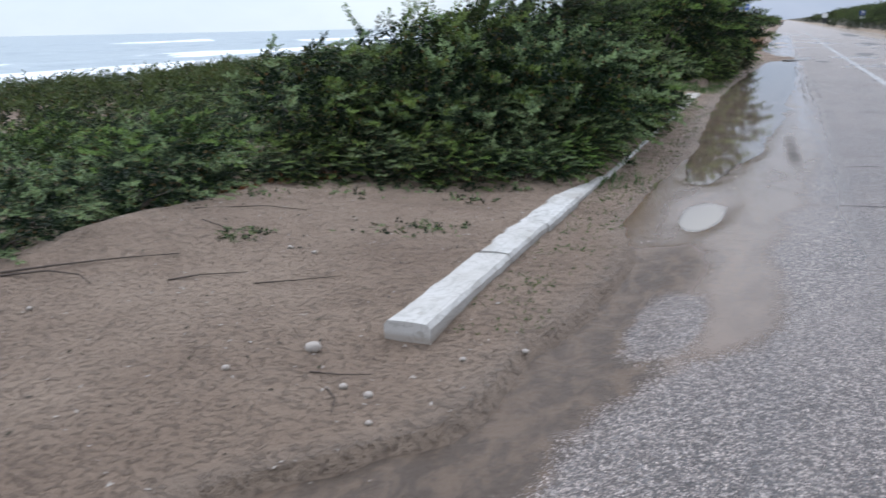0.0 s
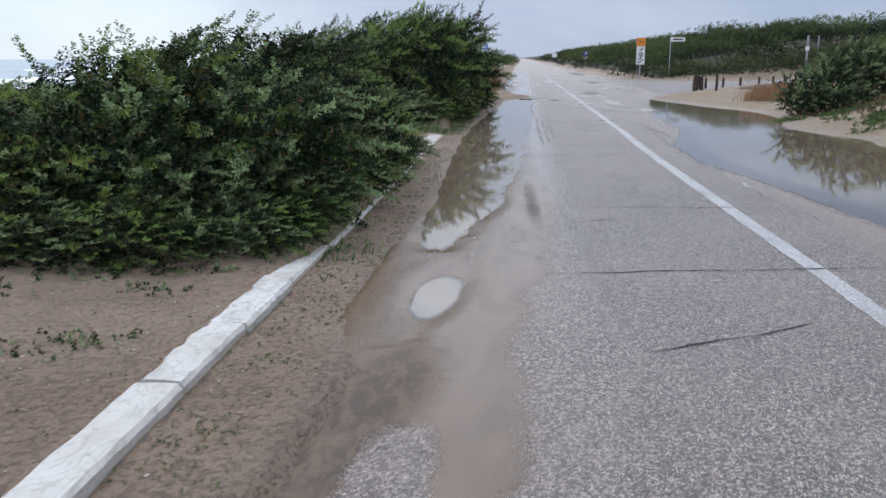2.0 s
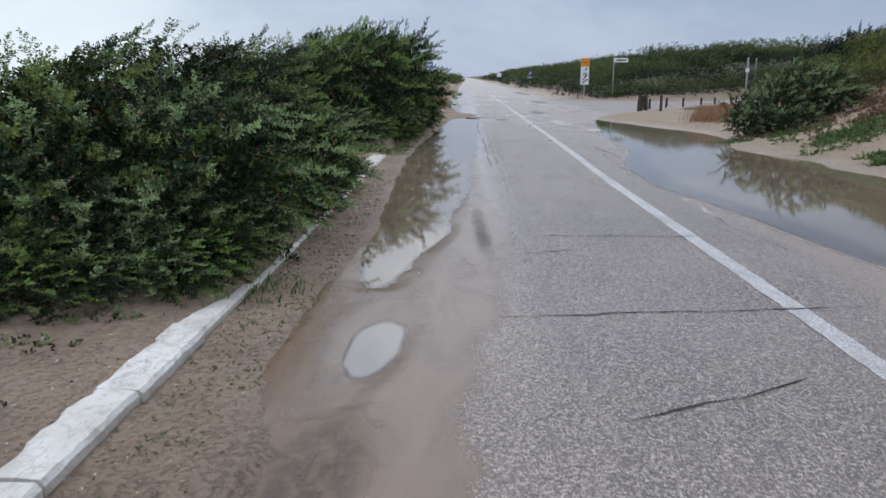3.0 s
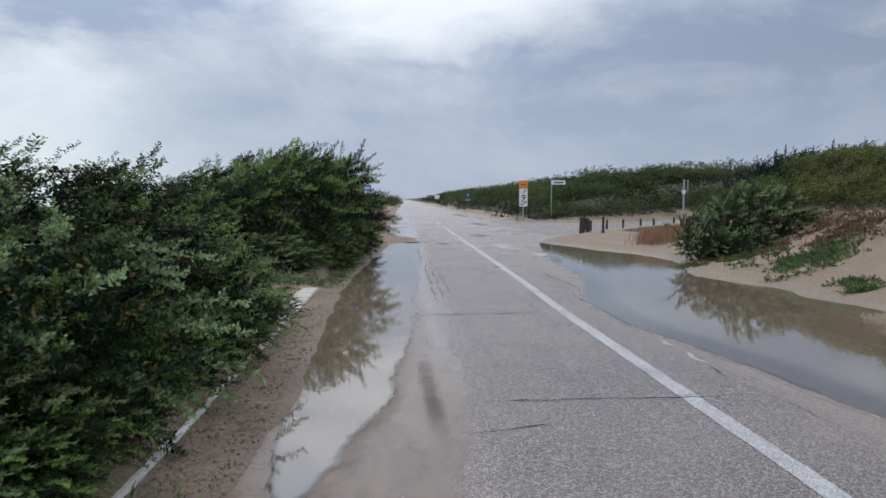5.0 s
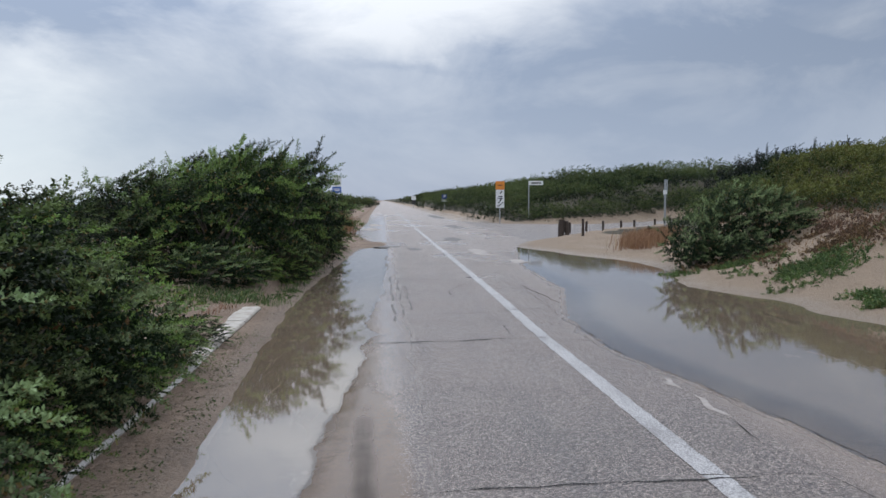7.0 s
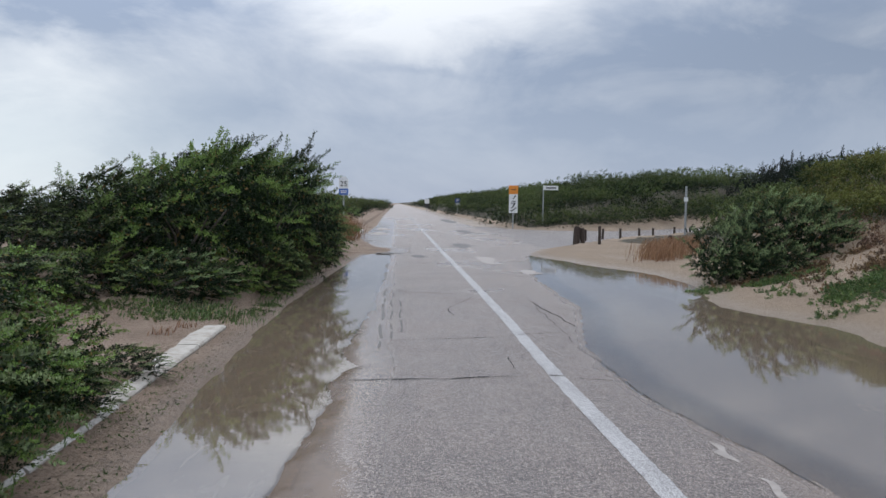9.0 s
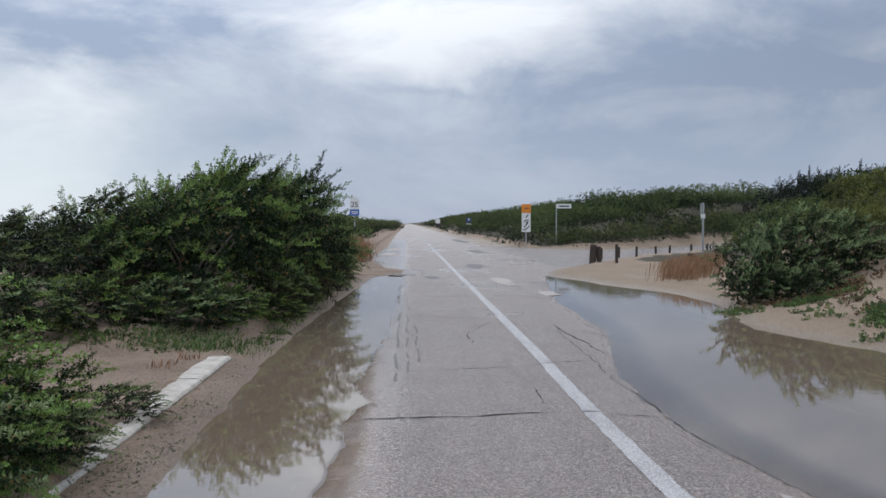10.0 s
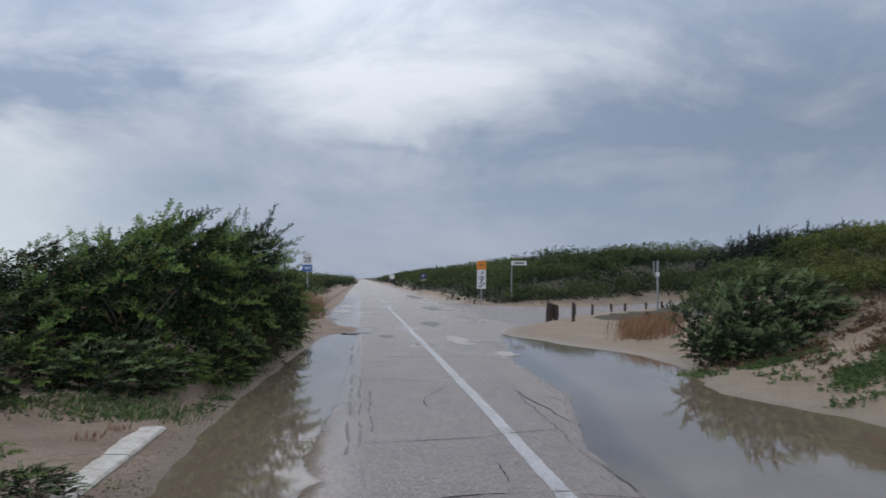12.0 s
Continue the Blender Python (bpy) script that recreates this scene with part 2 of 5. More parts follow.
def plain(color, rough=0.8, scale=30.0, spread=0.35, metal=0.0, height=0.003):
    def make(g):
        p = g.add("ShaderNodeTexCoord").outputs["Object"]
        n = g.noise(p, scale, 6.0, 0.65)
        dark = tuple(c * (1.0 - spread) for c in color)
        c = g.mix(g.step(n, 0.3, 0.75), color, dark)
        return principled(g, c, rough, n, height, 0.6, Metallic=metal)
    return make


def leafy(pale_leaf, dark_leaf, sere):
    """Foliage: each leaf its own tone, thin enough to let some light through."""
    def make(g):
        geo = g.add("ShaderNodeNewGeometry")
        r = geo.outputs["Random Per Island"]
        ob = g.add("ShaderNodeObjectInfo").outputs["Random"]
        spot = g.noise(geo.outputs["Position"], 1.3, 3.0)
        # the tone field brings random tones and, on crowns and domes, painted shade
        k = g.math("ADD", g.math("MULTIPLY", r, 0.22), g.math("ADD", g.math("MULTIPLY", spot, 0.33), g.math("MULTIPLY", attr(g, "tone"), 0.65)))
        c = g.mix(g.step(k, 0.37, 0.98), dark_leaf, pale_leaf)
        c = g.mix(g.math("MULTIPLY", g.step(r, 0.93, 0.96), 0.75), c, sere)
        hsv = g.add("ShaderNodeHueSaturation", {"Hue": g.math("ADD", 0.488, g.math("MULTIPLY", ob, 0.026)), "Value": g.math("ADD", 0.85, g.math("MULTIPLY", ob, 0.3)), "Color": c})
        c = hsv.outputs[0]
        body = g.add("ShaderNodeBsdfPrincipled", {"Base Color": c, "Roughness": 0.5, "Specular IOR Level": 0.14}).outputs[0]
        thin = g.add("ShaderNodeBsdfTranslucent", {"Color": c}).outputs[0]
        return g.add("ShaderNodeMixShader", {0: 0.18, 1: body, 2: thin}).outputs[0]
    return make


SAND = material("damp_sand", m_sand)
ROAD = material("wet_asphalt", m_road)
WATER = material("puddle_water", m_water)
SEA = material("rough_sea", m_sea)
KERB = material("whitewashed_concrete", m_kerb)
PAINT = material("worn_road_paint", m_paint)
CRACK = material("crack_shadow_bitumen", plain((0.02, 0.018, 0.017), 1.0))
PALE = material("pale_dried_silt", plain((0.35, 0.305, 0.27), 0.6, 12.0, 0.3))
MARK = material("dark_wet_tyre_mark", plain((0.105, 0.09, 0.078), 0.5))


def m_old_kerb(g):
    p = world_place(g)
    stain = g.noise(p, 7.0, 7.0, 0.7)
    c = g.mix(g.step(stain, 0.35, 0.7), (0.44, 0.405, 0.355), (0.29, 0.25, 0.205))
    return principled(g, c, 0.8, stain, 0.008, 0.7)


OLD_KERB = material("bare_weathered_concrete", m_old_kerb)
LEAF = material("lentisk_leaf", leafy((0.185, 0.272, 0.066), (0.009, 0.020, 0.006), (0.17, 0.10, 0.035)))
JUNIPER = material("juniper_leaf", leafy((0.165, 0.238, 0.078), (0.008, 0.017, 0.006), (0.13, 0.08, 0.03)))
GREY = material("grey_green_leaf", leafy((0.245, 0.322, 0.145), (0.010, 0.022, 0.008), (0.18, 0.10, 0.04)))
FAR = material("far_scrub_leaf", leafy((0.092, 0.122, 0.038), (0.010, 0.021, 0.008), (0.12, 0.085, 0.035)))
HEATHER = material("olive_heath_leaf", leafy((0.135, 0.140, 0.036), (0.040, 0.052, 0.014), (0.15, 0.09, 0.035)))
BROWN = material("brown_heath", leafy((0.20, 0.118, 0.068), (0.075, 0.045, 0.030), (0.25, 0.17, 0.09)))
SOMBRE = material("dark_crest_leaf", leafy((0.060, 0.078, 0.052), (0.010, 0.015, 0.011), (0.06, 0.04, 0.03)))
RED = material("reddened_leaf", leafy((0.26, 0.085, 0.04), (0.13, 0.045, 0.025), (0.25, 0.16, 0.06)))
STRAW = material("dry_grass", leafy((0.36, 0.215, 0.115), (0.19, 0.105, 0.058), (0.40, 0.30, 0.16)))
GRASS = material("green_grass", leafy((0.13, 0.19, 0.06), (0.06, 0.095, 0.035), (0.26, 0.2, 0.08)))
BARK = material("grey_bark", plain((0.13, 0.105, 0.085), 0.9, 25.0, 0.5, 0.0, 0.006))
TWIG = material("weathered_twig", plain((0.085, 0.062, 0.047), 0.9, 40.0, 0.5))
POST = material("weathered_post_wood", plain((0.065, 0.046, 0.036), 0.9, 14.0, 0.55, 0.0, 0.01))
STEEL = material("galvanised_steel", plain((0.42, 0.43, 0.44), 0.5, 20.0, 0.25, 0.6))
WHITE = material("white_sign_film", plain((0.74, 0.74, 0.73), 0.45, 8.0, 0.12))
ORANGE = material("orange_sign_film", plain((0.72, 0.25, 0.03), 0.45, 8.0, 0.2))
BLUE = material("blue_sign_film", plain((0.05, 0.13, 0.42), 0.45, 8.0, 0.2))
NAVY = material("dark_blue_sign_film", plain((0.03, 0.06, 0.2), 0.45, 8.0, 0.2))
BLACK = material("black_print", plain((0.02, 0.02, 0.022), 0.5, 8.0, 0.2))
STONE = material("pale_stone", plain((0.46, 0.40, 0.34), 0.85, 18.0, 0.4, 0.0, 0.008))
LITTER = material("wet_leaf_litter", leafy((0.10, 0.085, 0.045), (0.045, 0.036, 0.024), (0.16, 0.11, 0.06)))

# ---- ground forms ----
rng = np.random.default_rng(7)


def smooth(v, lo, hi):
    t = np.clip((v - lo) / (hi - lo), 0.0, 1.0)
    return t * t * (3 - 2 * t)


def lattice(ix, iy, seed):
    h = np.sin(ix * 127.1 + iy * 311.7 + seed * 74.7) * 43758.5453
    return h - np.floor(h)


def bumps(x, y, scale, seed=0, octaves=3):
    """Value noise between -1 and 1."""
    total, amp, norm = 0.0, 1.0, 0.0
    for k in range(octaves):
        u, v = x * scale, y * scale
        iu, iv = np.floor(u), np.floor(v)
        fu, fv = u - iu, v - iv
        fu, fv = fu * fu * (3 - 2 * fu), fv * fv * (3 - 2 * fv)
        a = lattice(iu, iv, seed + k) * (1 - fu) + lattice(iu + 1, iv, seed + k) * fu
        b = lattice(iu, iv + 1, seed + k) * (1 - fu) + lattice(iu + 1, iv + 1, seed + k) * fu
        total = total + amp * ((a * (1 - fv) + b * fv) * 2 - 1)
        norm += amp
        amp *= 0.5
        scale *= 2.03
    return total / norm


WATER_Z = -0.006
SEA_Z = -3.5
# where the verge's sand meets the asphalt on the sea side: y, x
SAND_EDGE = np.array([(-60, -3.6), (2.2, -3.56), (2.5, -3.28), (2.8, -3.02), (3.4, -2.93), (4.1, -2.84), (4.6, -2.78), (5.2, -2.76), (5.6, -2.84), (6.1, -2.93), (6.9, -2.90),
                      (9.3, -2.90), (12, -3.0), (16, -3.1), (20, -3.03), (28, -2.68), (30.8, -2.45), (31.6, -1.75), (33.5, -1.5), (36, -2.3), (42, -3.0), (60, -2.7), (90, -2.9), (900, -3.0)])
# the shore of the roadside pool on the land side: y, x
SHORE = np.array([(-60, 4.9), (8, 4.7), (12, 4.4), (14.5, 4.22), (15.8, 3.95), (17.1, 4.12), (18.1, 3.75), (19, 3.48), (20, 3.62), (21.5, 4.15), (23, 4.3), (25.3, 4.2), (27.5, 3.35),
                  (29, 3.08), (30.6, 2.6), (32, 2.5), (34, 3.1), (37, 4.6)])
LEFT_POOL_W = np.array([(7.6, -2.66), (7.9, -2.76), (9.3, -2.89), (12, -2.99), (14.9, -3.07), (16.1, -3.12), (20, -3.02), (25, -2.83), (28.6, -2.62), (31, -2.3)])
LEFT_POOL_E = np.array([(7.6, -2.62), (8.15, -2.5), (8.7, -2.42), (9.5, -2.2), (10.6, -2.13), (12.3, -2.03), (13.8, -1.96), (14.6, -1.86), (15.3, -1.98), (18.5, -1.78), (25, -1.66), (31, -1.62)])
RIGHT_POOL_W = np.array([(3, 4.6), (5, 3.0), (7, 1.6), (9, 1.15), (10.4, 1.02), (11.2, 0.92), (12, 0.78), (13, 0.58), (14.2, 0.54), (16, 0.66), (19, 1.32), (23, 1.42), (26, 1.75), (29, 2.2), (30.8, 2.5)])


def along(y, table):
    return np.interp(y, table[:, 0], table[:, 1])


def pools(x, y):
    """How far inside a pool a place is, in metres (negative outside)."""
    wob = 0.05 * bumps(x, y, 2.2, 3) + 0.02 * bumps(x, y, 9.0, 8)
    left = np.minimum(x - along(y, LEFT_POOL_W) + 0.6 * wob, along(y, LEFT_POOL_E) - x + wob * 1.6)
    left = np.minimum(left, np.minimum(y - 7.7, 31.0 - y))
    small = 0.17 * (1.0 - np.sqrt(((x + 2.5 - 0.07 * (y - 6.45)) / (0.13 + 0.05 * (y - 6.2))) ** 2 + ((y - 6.45) / 0.5) ** 2)) + 0.6 * wob
    right = np.minimum(x - along(y, RIGHT_POOL_W) + 1.5 * wob, 0.7 * (30.9 - y))
    right = np.minimum(right, 0.6 * (y - 3.0))
    return left, small, right


def road_z(x, y):
    left, small, right = pools(x, y)
    wear = 0.0025 * bumps(x, y, 1.1, 5)
    dip = np.maximum(np.clip(left * 0.12, -0.02, 0.03) + 0.004 * (left > 0), np.clip(small * 0.15, -0.02, 0.015) + 0.003 * (small > 0))
    dip = np.maximum(dip, np.clip(right * 0.035, -0.02, 0.05) + 0.004 * (right > 0))
    mud = 0.055 * (1 - smooth(y, 4.7, 5.6)) * (1 - smooth(x, -2.75, -2.30))
    under = 0.2 * smooth(along(y, SAND_EDGE) + 0.05 * smooth(y, 8.5, 10) + 0.05 * bumps(x, y, 1.6, 21) - x, 0.05, 0.30)
    ruts = 0.016 * churn_field(x, y, None) * (0.6 * bumps(x * 1.6, y * 0.8, 4.0, 69) + 0.4 * bumps(x, y, 11.0, 70)) * smooth(x, -3.6, -3.3)
    return WATER_Z + wear * 0.5 - dip - mud - under + ruts


def yb(x):
    return np.interp(x, (-1e4, 4, 6, 11.7, 17, 24, 60, 1e4), (60, 59, 55, 55, 61, 68.5, 100, 100))


def yf(x):
    return np.interp(x, (-1e4, 3, 5, 9, 11, 18, 24, 60, 1e4), (33, 33.5, 37, 43.3, 45.3, 54, 61, 92, 92))


def ground_z(x, y):
    # sea side
    edge = along(y, SAND_EDGE) + 0.05 * smooth(y, 8.5, 10) + 0.06 * bumps(x, y, 1.6, 21) + 0.03 * bumps(x, y, 6.0, 22)
    d = edge - x
    scarp = 0.024
    sunk = 0.055 * (1 - smooth(y, 4.7, 5.6))
    verge = np.where(d > 0, (scarp + sunk) * smooth(d, 0.0, 0.05) - 0.006 - sunk, -0.006 - sunk + d * 0.30)
    verge = np.maximum(verge, -0.14)
    deep = smooth(y, 6.7, 7.3) * (1 - smooth(y, 12.5, 13.0))
    wide = 0.05 * smooth(y, 13.9, 14.6) * (1 - smooth(y, 16.4, 16.7))
    back = smooth(-x, 3.46 - 0.015 * deep + wide, 3.62 - 0.12 * deep + wide)
    heap = 0.048 + 0.065 * smooth(y, 6.6, 7.6) * (1 - smooth(y, 12.4, 13.2)) + 0.10 * smooth(y, 17.0, 18.5)
    heap = heap * smooth(y, 3.6, 4.9) + 0.015 * (1 - smooth(y, 3.0, 4.2)) * smooth(-x, 3.6, 4.4)
    near = verge + back * heap
    near = near + 0.016 * bumps(x, y, 2.3, 31) * smooth(d, 0.3, 0.9) + 0.008 * bumps(x, y, 8.0, 32) * smooth(d, 0.05, 0.5)
    pit = 0.045 * np.exp(-(((x + 3.5) / 0.35) ** 2 + ((y - 3.35) / 0.45) ** 2))
    near = near - pit
    mound = 0.16 * np.exp(-(((x + 4.9) / 0.55) ** 2 + ((y - 17.6) / 0.6) ** 2)) + 0.10 * np.exp(-(((x + 6.1) / 0.8) ** 2 + ((y - 4.4) / 1.2) ** 2))
    brow = -6.1 - np.clip((y - 8) * 0.28, 0, 9)
    fall = np.interp(brow - x, (0, 1.0, 2.5, 6, 19, 40, 75, 200), (0, 0.22, 0.58, 1.0, 1.8, 3.1, 4.6, 9.0))
    sea_side = near + mound - fall + 0.15 * bumps(x, y, 0.35, 41) * smooth(brow - x, 0.5, 4.0)
    # land side
    shore = along(y, SHORE)
    e = x - shore + 0.10 * bumps(x, y, 0.9, 51) + 0.05 * bumps(x, y, 3.5, 52)
    rise = np.interp(e, (-6, -1, 0, 0.5, 1.0, 1.6, 2.5, 3.3, 4.2, 5.5, 7, 10, 16, 30, 60), (-0.2, -0.10, 0, 0.07, 0.18, 0.34, 0.62, 0.95, 1.4, 1.95, 2.4, 2.75, 3.1, 3.6, 4.2))
    rise = rise * (1 - 0.38 * smooth(y, 28, 38))
    spit = 1 - smooth(x, 9.5, 14.5)
    keep = smooth((yf(x) - y - 1 - 6 * spit) / (5 + 9 * spit), 0.0, 1.0)
    soft = np.minimum(rise, 0.07 + 0.018 * np.maximum(e, 0))
    dune = soft + (rise - soft) * keep
    dune = dune + 0.10 * bumps(x, y, 0.6, 53) * smooth(e, 0.4, 2.5) + 0.035 * bumps(x, y, 2.6, 54) * smooth(e, 0.1, 0.8)
    south = WATER_Z + dune
    f = x - 5.2
    hill = np.interp(f, (-3, 0, 1.5, 4, 10, 15, 23, 60, 200), (-0.3, -0.02, 0.25, 1.05, 2.2, 2.7, 3.5, 4.6, 6.0)) * smooth(y - yb(x), -1.0, 7.0)
    north = np.where(f > 0, hill + 0.04 * (f > 0) * smooth(y - yb(x), -1.5, 0.5), -0.12)
    lane = (y > yf(x)) & (y < yb(x))
    right = np.where(y <= yf(x), south, np.where(y >= yb(x), north - 0.02, -0.05))
    right = np.where(lane & (x > 2.5), np.minimum(right, -0.04), right)
    out = np.where(x < 0.2, sea_side, right)
    mid = (x > edge + 0.5) & (x < np.where(y < 36, 2.4, 3.5))
    return np.where(mid, np.minimum(out, -0.13), out)


def steps(*runs):
    """Places along an axis: runs of (from, to, first step, growth)."""
    out = []
    for a, b, s, g in runs:
        v, least = a, s * 0.12
        while v < b - 0.3 * s:
            out.append(v)
            v += s
            s = max(s * g, least)
    out.append(runs[-1][1])
    return np.array(out)


def sheet(name, xs, ys, zf, mat, fields=None, keep=None):
    """A level-built sheet on a grid of places, with named fields for its material."""
    X, Y = np.meshgrid(xs, ys)
    Z = zf(X, Y) if callable(zf) else np.full_like(X, zf)
    n, m = X.shape
    idx = np.arange(n * m).reshape(n, m)
    quads = np.stack([idx[:-1, :-1], idx[:-1, 1:], idx[1:, 1:], idx[1:, :-1]], -1)
    if keep is not None:
        K = keep(X, Y, Z)
        quads = quads[K[:-1, :-1] | K[:-1, 1:] | K[1:, 1:] | K[1:, :-1]]
    ob = from_arrays(name, np.stack([X, Y, Z], -1).reshape(-1, 3), quads.reshape(-1, 4), mat, True)
    for key, f in (fields or {}).items():
        a = ob.data.attributes.new(key, "FLOAT", "POINT")
        a.data.foreach_set("value", np.ascontiguousarray(f(X, Y, Z), dtype=np.float32).ravel())
    return ob


def from_arrays(name, co, quads, mat, shade=False, tone=None):
    me = bpy.data.meshes.new(name)
    co, quads = np.asarray(co, np.float32), np.asarray(quads, np.int32)
    k = quads.shape[1]
    me.vertices.add(len(co))
    me.vertices.foreach_set("co", co.ravel())
    me.loops.add(quads.size)
    me.loops.foreach_set("vertex_index", quads.ravel())
    me.polygons.add(len(quads))
    me.polygons.foreach_set("loop_start", np.arange(0, quads.size, k, dtype=np.int32))
    me.polygons.foreach_set("use_smooth", np.full(len(quads), shade))
    me.update(calc_edges=True)
    me.validate()
    me.materials.append(mat)
    if tone is not None:
        me.attributes.new("tone", "FLOAT", "POINT").data.foreach_set("value", np.asarray(tone, np.float32))
    return new(name, me)


def part(name, bm, mat, parent=None, label="", shade=False):
    """Links a bmesh as one mesh object, under a thing or a part."""
    me = bpy.data.meshes.new(name)
    bm.to_mesh(me)
    bm.free()
    me.materials.append(mat)
    if shade:
        for f in me.polygons:
            f.use_smooth = True
    ob = new(name, me)
    if parent is not None:
        ob.parent = parent
    if label:
        tagged(ob, label)
    return ob


def wet_sand(x, y, z):
    d = along(y, SAND_EDGE) - x
    a = 0.55 * (1 - smooth(d, 0.03, 0.28)) * (x < 0)
    b = (1 - smooth(z - WATER_Z, 0.01, 0.10)) * (x > 0)
    return np.clip(np.maximum(a, b), 0, 1)


def pale_sand(x, y, z):
    return smooth(x, 1.5, 4.0) * 0.9


def humus(x, y, z):
    """Dark soil where scrub has grown for long."""
    dune = smooth(z, 1.05, 1.45) * (y < yf(x))
    hill = smooth(y - yb(x), 0.5, 3.0) * smooth(x, 6.0, 7.0)
    thicket = smooth(x, 6.8, 7.8) * smooth(y, 27, 31) * (y < yf(x) - 1.5)
    return np.where(x > 4, np.maximum(np.maximum(dune, hill), thicket), 0.0)


gx = steps((-5000, -400, 900, 0.75), (-400, -40, 40, 0.85), (-40, -9, 2.0, 0.93), (-9, -6.6, 0.2, 1.0), (-6.6, -2.4, 0.06, 1.0), (-2.4, 2.4, 0.6, 1.0), (2.4, 8, 0.14, 1.0), (8, 30, 0.25, 1.05), (30, 5000, 2.5, 1.35))
gy = steps((-200, 0.5, 12, 0.8), (0.5, 8, 0.06, 1.004), (8, 40, 0.10, 1.012), (40, 120, 0.6, 1.03), (120, 5000, 6, 1.3))
ground = tagged(sheet("ground", gx, gy, ground_z, SAND, {"wet": wet_sand, "pale": pale_sand, "humus": humus}), "damp brown sand with washed-out hollows and dunes", "sand", kind="structure")


def silt_field(x, y, z):
    edge = np.interp(y, (2, 3, 3.3, 3.7, 4.2, 5.8, 6.6, 7, 9.5, 12, 20, 31), (-2.7, -2.62, -2.48, -2.20, -1.96, -1.96, -1.90, -1.78, -1.60, -1.74, -1.86, -1.8))
    edge = edge - 2.5 * smooth(y, 31, 37)
    s = smooth(edge - x + 0.07 * bumps(x, y, 2.0, 61) + 0.03 * bumps(x, y, 9.0, 62), -0.16, 0.20)
    bare = np.exp(-np.abs((x + 2.46 - 0.05 * (y - 4.1)) / 0.16) ** 3 - np.abs((y - 4.15) / 0.46) ** 3) * 1.25
    s = np.clip(s - np.clip(bare + 0.25 * bare * bumps(x, y, 6.0, 63), 0, 1), 0, 1)
    tongue = smooth(y, 30.8, 31.6) * (1 - smooth(y, 33.5, 35.0)) * (1 - smooth(x, -1.4, -0.6))
    right = smooth(pools(x, y)[2], 0.5, 2.0) * 0.85
    return np.clip(np.maximum(np.maximum(s, tongue), right), 0, 1)


def wet_field(x, y, z):
    """Asphalt under a thin skin of water, round the pools and along the silt."""
    left, small, right = pools(x, y)
    a = smooth(-1.48 + 0.10 * bumps(x, y, 0.9, 66) - x, -0.12, 0.22) * smooth(y, 3.5, 5.0) * (0.55 + 0.45 * smooth(y, 8.0, 11.0))
    b = smooth(right, -0.22, 0.05)
    c = 0.75 * smooth(bumps(x, y * 0.6, 0.55, 67), 0.12, 0.45) * smooth(y, 15, 21)
    return np.clip(np.maximum(np.maximum(a, b), c) * (1 - smooth(y, 60, 110)), 0, 1)


def track_field(x, y, z):
    """The print of a tyre in the silt beside the puddle."""
    side = np.exp(-np.abs((x + 1.87 + 0.02 * np.sin(y * 1.3) + 0.02 * bumps(x, y, 5.0, 71)) / 0.06) ** 3)
    tread = 0.72 + 0.28 * bumps(x, y, 7.0, 72)
    return np.clip(side * tread * smooth(y, 8.3, 9.4) * (1 - smooth(y, 10.9, 11.6)) * smooth(bumps(x, y, 1.4, 68), -0.6, 0.0), 0, 1)


def film_field(x, y, z):
    left = (1 - smooth(x, -1.9, -1.2)) * 0.6 * smooth(y, 4, 7)
    far = smooth(y, 7, 15) * 0.5 + smooth(y, 15, 26) * 0.2
    bars = 0.6 * np.exp(-((y - 16.3 - 0.1 * x) / 0.35) ** 2) + 0.6 * np.exp(-((y - 20.6) / 0.5) ** 2) + 0.5 * np.exp(-((y - 18.8 - 0.2 * x) / 0.4) ** 2)
    right = smooth(x, 0.2, 0.9) * 0.75
    return np.clip(np.maximum(np.maximum(left, far), np.maximum(bars * (x < 0.2), right)), 0, 1)


def churn_field(x, y, z):
    tongue = (1 - smooth(y + 0.25 * bumps(x, y, 2.5, 64), 5.15, 5.65)) * (1 - smooth(x + 0.06 * bumps(x, y, 4.0, 65), -2.52, -2.28))
    return 0.12 + 1.6 * tongue


rx = steps((-3.7, -1.4, 0.04, 1.0), (-1.4, 0.4, 0.1, 1.0), (0.4, 3.6, 0.08, 1.0))
ry = steps((-60, 1.5, 6, 0.85), (1.5, 16, 0.045, 1.003), (16, 60, 0.12, 1.02), (60, 900, 2, 1.08))
road = tagged(sheet("road", rx, ry, road_z, ROAD, {"silt": silt_field, "film": film_field, "churn": churn_field, "wet": wet_field, "track": track_field}), "worn wet grey asphalt road with washed-over silt", "road", kind="structure")

# the side road leaves to the land side
def side_road_mesh():
    bm = bmesh.new()
    front = ((3.55, 31.5), (3.6, 34.5), (5.2, 37.6), (8.9, 44.2), (13, 49), (18, 55), (24, 62), (40, 76))
    back = ((3.55, 62), (5.2, 58), (6.6, 54.6), (9, 54.2), (12, 55), (17.2, 60.8), (22.5, 67.5), (38, 82))
    a = [bm.verts.new((x, y, 0.012 if k else -0.004)) for k, (x, y) in enumerate(front)]
    b = [bm.verts.new((x, y, 0.012 if k else -0.004)) for k, (x, y) in enumerate(back)]
    for k in range(len(a) - 1):
        bm.faces.new((a[k], a[k + 1], b[k + 1], b[k]))
    bmesh.ops.recalc_face_normals(bm, faces=bm.faces)
    return bm


tagged(part("side_road", side_road_mesh(), ROAD), "wet asphalt side road turning off inland", "road", kind="structure")

